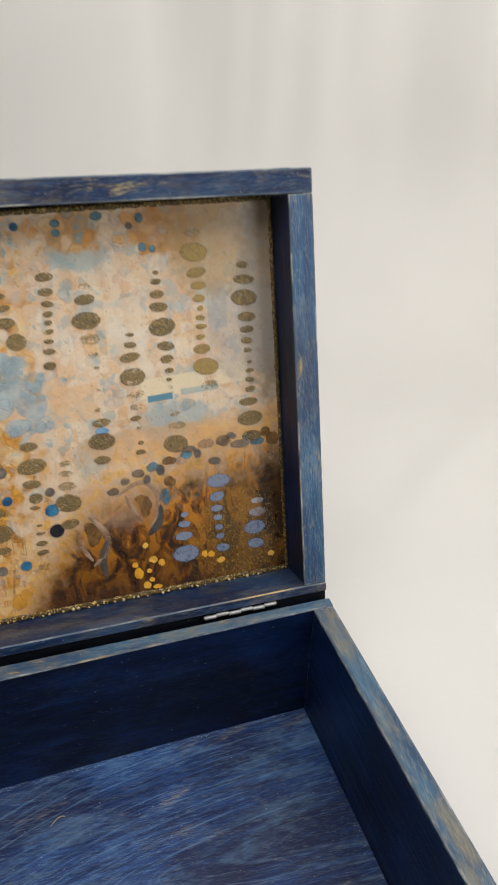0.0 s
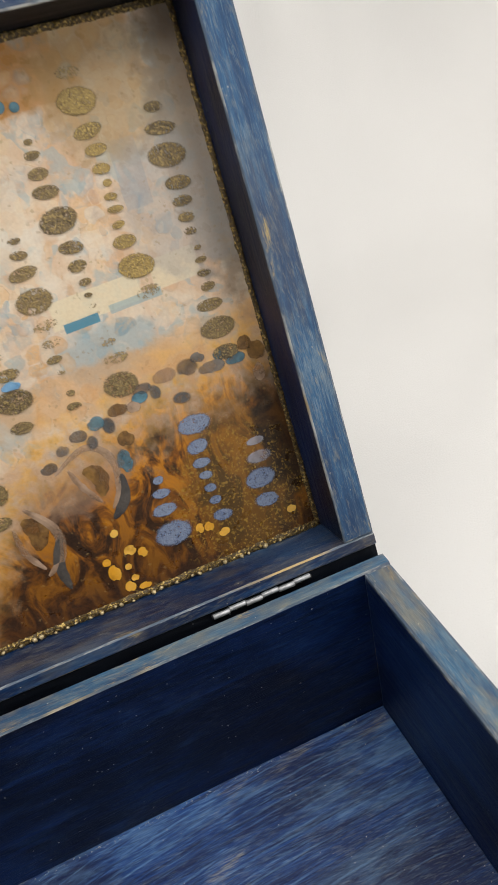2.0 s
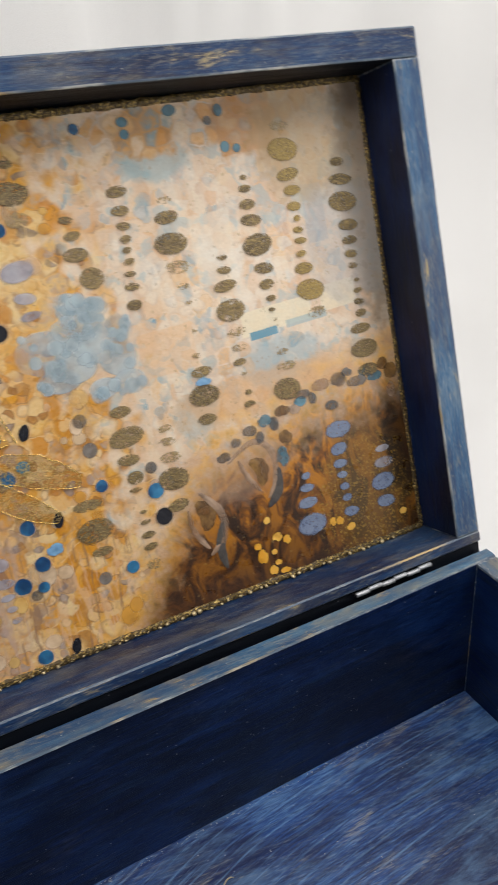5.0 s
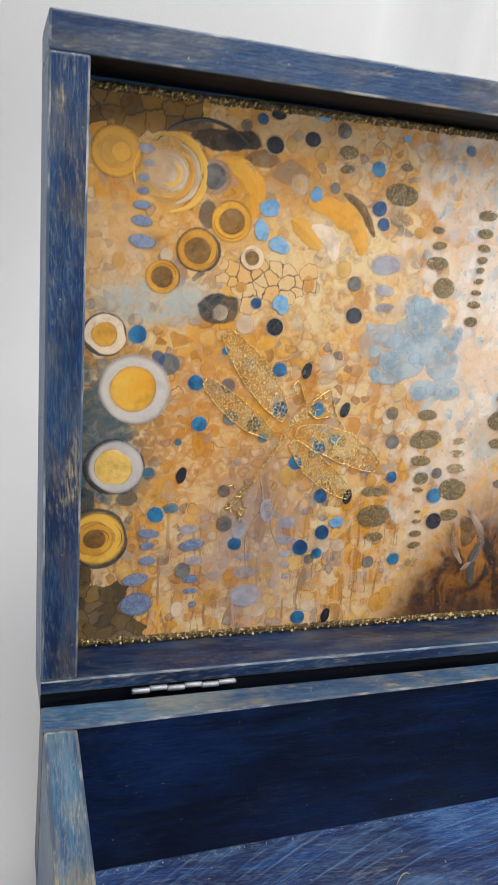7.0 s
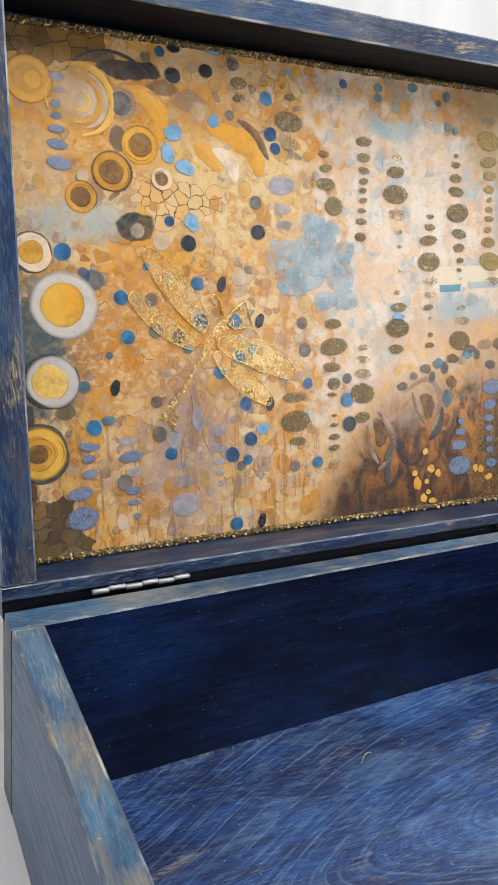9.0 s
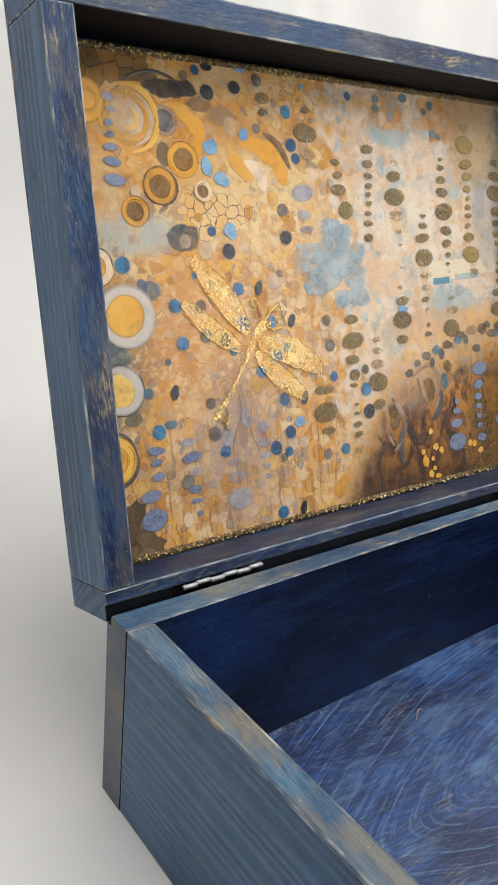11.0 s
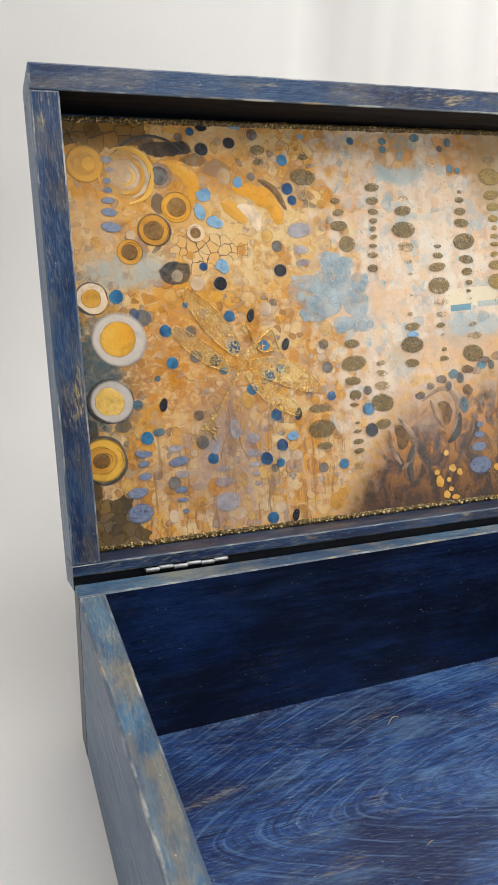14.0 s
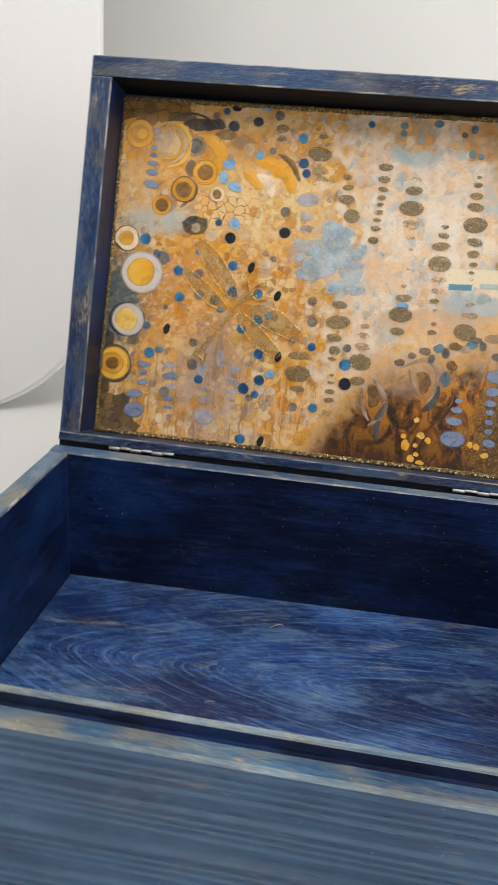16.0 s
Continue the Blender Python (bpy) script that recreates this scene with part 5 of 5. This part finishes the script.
# ---- gold foil dragonfly on the print ----
def wing(root, tip, wide, belly):
    """A leaf-shaped film between root and tip, fuller towards its tip."""
    r, t = Vector(root), Vector(tip)
    ax = t - r
    side = Vector((-ax.y, ax.x)).normalized()
    bm = bmesh.new()
    rim_a, rim_b = [], []
    steps = 22
    y = FACE - 0.0007
    rows = []
    for k in range(steps + 1):
        u = k / steps
        p = r + ax * u + side * belly * math.sin(math.pi * u)
        half = wide * (math.sin(math.pi * min(1, 0.05 + 0.89 * u ** 0.95)) ** 0.60) * (1 + 0.10 * noise.noise((u * 12, wide, 5)))
        a, b = p + side * half, p - side * half * 0.9
        rim_a.append(a)
        rim_b.append(b)
        rows.append([bm.verts.new((q.x / 1000, y, q.y / 1000)) for q in (a, p, b)])
    for a, b in zip(rows, rows[1:]):
        bm.faces.new((a[0], a[1], b[1], b[0]))
        bm.faces.new((a[1], a[2], b[2], b[1]))
    bmesh.ops.recalc_face_normals(bm, faces=bm.faces)
    return bm, rim_a + rim_b[::-1]


def wire(name, pts, r, mat, parent, closed=False):
    """A raised line through points of the lid, as a thin tube."""
    cu = bpy.data.curves.new(name, "CURVE")
    cu.dimensions, cu.bevel_depth, cu.bevel_resolution, cu.resolution_u = "3D", r / 1000, 1, 3
    sp = cu.splines.new("POLY")
    sp.points.add(len(pts) - 1)
    for q, p in zip(sp.points, pts):
        q.co = (p[0] / 1000, FACE - 0.0008, p[1] / 1000, 1)
    sp.use_cyclic_u = closed
    cu.materials.append(mat)
    tmp = bpy.data.objects.new(name, cu)
    me = bpy.data.meshes.new_from_object(tmp)
    bpy.data.objects.remove(tmp)
    ob = new(name, me)
    ob.parent = parent
    return ob


for root, tip, wide, belly in (((-57, 97), (-83, 129.5), 6.0, -0.8), ((-62, 90), (-90, 111.5), 4.6, 0.8), ((-52, 92), (-16, 77.0), 6.5, 1.6), ((-54, 87.5), (-27, 65.0), 5.0, -1.0)):
    bm, rim = wing(root, tip, wide, belly)
    part("foil_wing", bm, FOIL, lid, "thin gold foil dragonfly wing")
    wire("foil_outline", [(p.x, p.y) for p in rim], 0.17, FOILLINE, lid, True)
rng = random.Random(3)
body_line = [(-47, 101), (-51, 98), (-55, 94), (-58, 88), (-62, 82), (-66, 76), (-70, 70.5), (-75, 65), (-81, 59)]
body_wide = (2.6, 2.4, 1.9, 1.5, 1.1, 0.8, 1.1, 1.7, 1.4)
for k in range(25):
    i, f = min(int(k / 3), 7), k / 3 - min(int(k / 3), 7)
    (xa, wa), (xb, wb) = body_line[i], body_line[i + 1]
    r = body_wide[i] + (body_wide[i + 1] - body_wide[i]) * f
    spot(xa + (xb - xa) * f, wa + (wb - wa) * f, r * rng.uniform(0.7, 1.05), r * 1.2, FOILBODY, 8, 0.30, 35, "foil_segment")
for k in range(16):
    u = rng.uniform(0, 1)
    x, w = (-44 + rng.uniform(-5, 5), 102 + rng.uniform(-4, 5)) if k < 7 else (-76 + rng.uniform(-5, 5), 64 + rng.uniform(-6, 5))
    d = rng.uniform(0, 6.28)
    wire("foil_fleck", [(x, w), (x + 2 * math.cos(d), w + 2 * math.sin(d)), (x + 3 * math.cos(d + 0.8), w + 3 * math.sin(d + 0.8))], 0.25, FOILLINE, lid)
wire("foil_outline", [(-49, 103), (-51, 109), (-53, 112), (-55, 110), (-53, 107)], 0.3, FOILLINE, lid)
wire("foil_outline", [(-46, 104), (-42, 107), (-39, 109), (-37, 103), (-35.5, 98)], 0.3, FOILLINE, lid)
wire("foil_outline", [(-48, 100), (-44, 97), (-39, 98)], 0.3, FOILLINE, lid)


# ---- gilded paste trim round the print ----
def cord(a, b, r, seed):
    """A lumpy ridge of relief paste from a to b."""
    a, b = Vector(a), Vector(b)
    ax = (b - a).normalized()
    up = Vector((0, -1, 0))
    out = ax.cross(up)
    bm = bmesh.new()
    steps = int((b - a).length / 0.0009)
    rings = []
    for k in range(steps + 1):
        p = a.lerp(b, k / steps)
        ring = []
        for j in range(7):
            t = math.pi * j / 6
            lump = r * (0.75 + 0.75 * abs(noise.noise((k * 0.55 + seed * 9, j * 0.6, seed))) + 0.25 * noise.noise((k * 0.12, seed, 4)))
            ring.append(bm.verts.new(p + out * math.cos(t) * lump * 1.1 + up * math.sin(t) * lump))
        rings.append(ring)
    for c, d in zip(rings, rings[1:]):
        for j in range(6):
            bm.faces.new((c[j], c[j + 1], d[j + 1], d[j]))
    bmesh.ops.recalc_face_normals(bm, faces=bm.faces)
    return bm


for i, (a, b) in enumerate((((-0.1365, 0.2098), (0.1365, 0.2098)), ((-0.1365, 0.0088), (0.1365, 0.0088)), ((-0.1366, 0.0090), (-0.1366, 0.2095)), ((0.1366, 0.0090), (0.1366, 0.2095)))):
    part("gilded_cord", cord((a[0], FACE + 0.0002, a[1]), (b[0], FACE + 0.0002, b[1]), 0.0015 if i < 2 else 0.0012, i), RELIEF, lid, "lumpy gilded relief trim")

bead_mesh = []
for k in range(3):
    bm = bmesh.new()
    bmesh.ops.create_icosphere(bm, subdivisions=1, radius=0.001)
    for v in bm.verts:
        v.co *= 1 + 0.5 * noise.noise(v.co * 900 + Vector((k, 0, 0)))
    bead_mesh.append(mesh_of(bm, "bead", BEAD, True))
x = -0.128
while x < 0.120:
    ob = new("bead", bead_mesh[rng.randrange(3)])
    ob.parent = lid
    s = rng.uniform(0.35, 0.75) if x < 0.0 else rng.uniform(0.6, 1.15)
    ob.matrix_basis = pose(x, FACE - 0.0018, 0.0081 + rng.uniform(0, 0.0008), rng.uniform(0, 360), 0, 0) @ Matrix.Diagonal((s * 1.1, s, s, 1))
    x += rng.uniform(0.0018, 0.0060) if x < 0.0 else rng.uniform(0.0024, 0.0085)


# ---- dust caught in the box ----
def dust(count, place, seed):
    r = random.Random(seed)
    bm = bmesh.new()
    for _ in range(count):
        p, u, v = place(r)
        s, a = r.uniform(0.00009, 0.00025) * (1.15 if p.y > -0.0180 and p.z < 0.004 else 1.0), r.uniform(0, 6.28)
        e, f = u * math.cos(a) + v * math.sin(a), v * math.cos(a) - u * math.sin(a)
        n = u.cross(v)
        q = [bm.verts.new(p + e * s * r.uniform(1, 2.2) * c + f * s * d) for c, d in ((-1, -0.6), (1, -0.5), (0.8, 0.6), (-0.7, 0.5))]
        bm.faces.new(q)
        bm.faces.new((q[0], q[1], bm.verts.new(p + n * s * 0.6)))
    return bm


X, Y, Z = Vector((1, 0, 0)), Vector((0, 1, 0)), Vector((0, 0, 1))


def settle(r):
    k, x = r.random(), r.uniform(-0.135, 0.135)
    wall, top = -TB + 0.016 * x, FLOOR + 0.014 * x + 0.0001
    if k < 0.10:
        return Vector((x, wall - 0.0002, r.uniform(0.008, 0.078))), X, Z
    if k < 0.62:
        return Vector((x, wall - 0.0008 - abs(r.gauss(0, 0.001)), top)), X, Y
    if k < 0.70:
        return Vector((0.1375 - abs(r.gauss(0, 0.003)), r.uniform(-0.21, -0.016), FLOOR + 0.0021)), Y, X
    return Vector((x, r.uniform(-0.21, -0.016), top)), X, Y


specks = part("dust", dust(460, settle, 5), DUST, box, "pale specks of dust in the corners")
tagged(specks, kind="stuff")


# ---- a curled sliver lifted from the bottom panel ----
def sliver(pts, r):
    bm = bmesh.new()
    rings = []
    for k, (x, y, z) in enumerate(pts):
        z += 1000 * FLOOR - 3.0 + 0.014 * x
        u = k / (len(pts) - 1)
        q = r * (0.25 + math.sin(math.pi * (0.1 + 0.8 * u)))
        rings.append([bm.verts.new((x / 1000, (y + q * math.cos(a)) / 1000, (z + q * math.sin(a)) / 1000)) for a in (0.5, 2.1, 3.7, 5.3)])
    for a, b in zip(rings, rings[1:]):
        for i in range(4):
            bm.faces.new((a[i], a[(i + 1) % 4], b[(i + 1) % 4], b[i]))
    bm.faces.new(rings[0])
    bm.faces.new(rings[-1][::-1])
    bmesh.ops.recalc_face_normals(bm, faces=bm.faces)
    return bm


SLIVER = plain("pale_bare_wood", (0.46, 0.38, 0.26), 0.6)
part("sliver", sliver([(-10.5, -41.6, 3.1), (-9.4, -40.8, 3.3), (-8, -39.6, 3.6), (-6.6, -38.6, 3.9), (-5.2, -38.0, 3.8), (-3.8, -37.8, 3.4), (-2.8, -38.3, 3.1)], 0.28), SLIVER, box, "curled pale sliver of wood")
part("sliver", sliver([(-31.5, -112.2, 3.1), (-30, -111.3, 3.3), (-28.4, -110.8, 3.4), (-26.8, -110.4, 3.1)], 0.16), SLIVER, box, "curled pale sliver of wood")
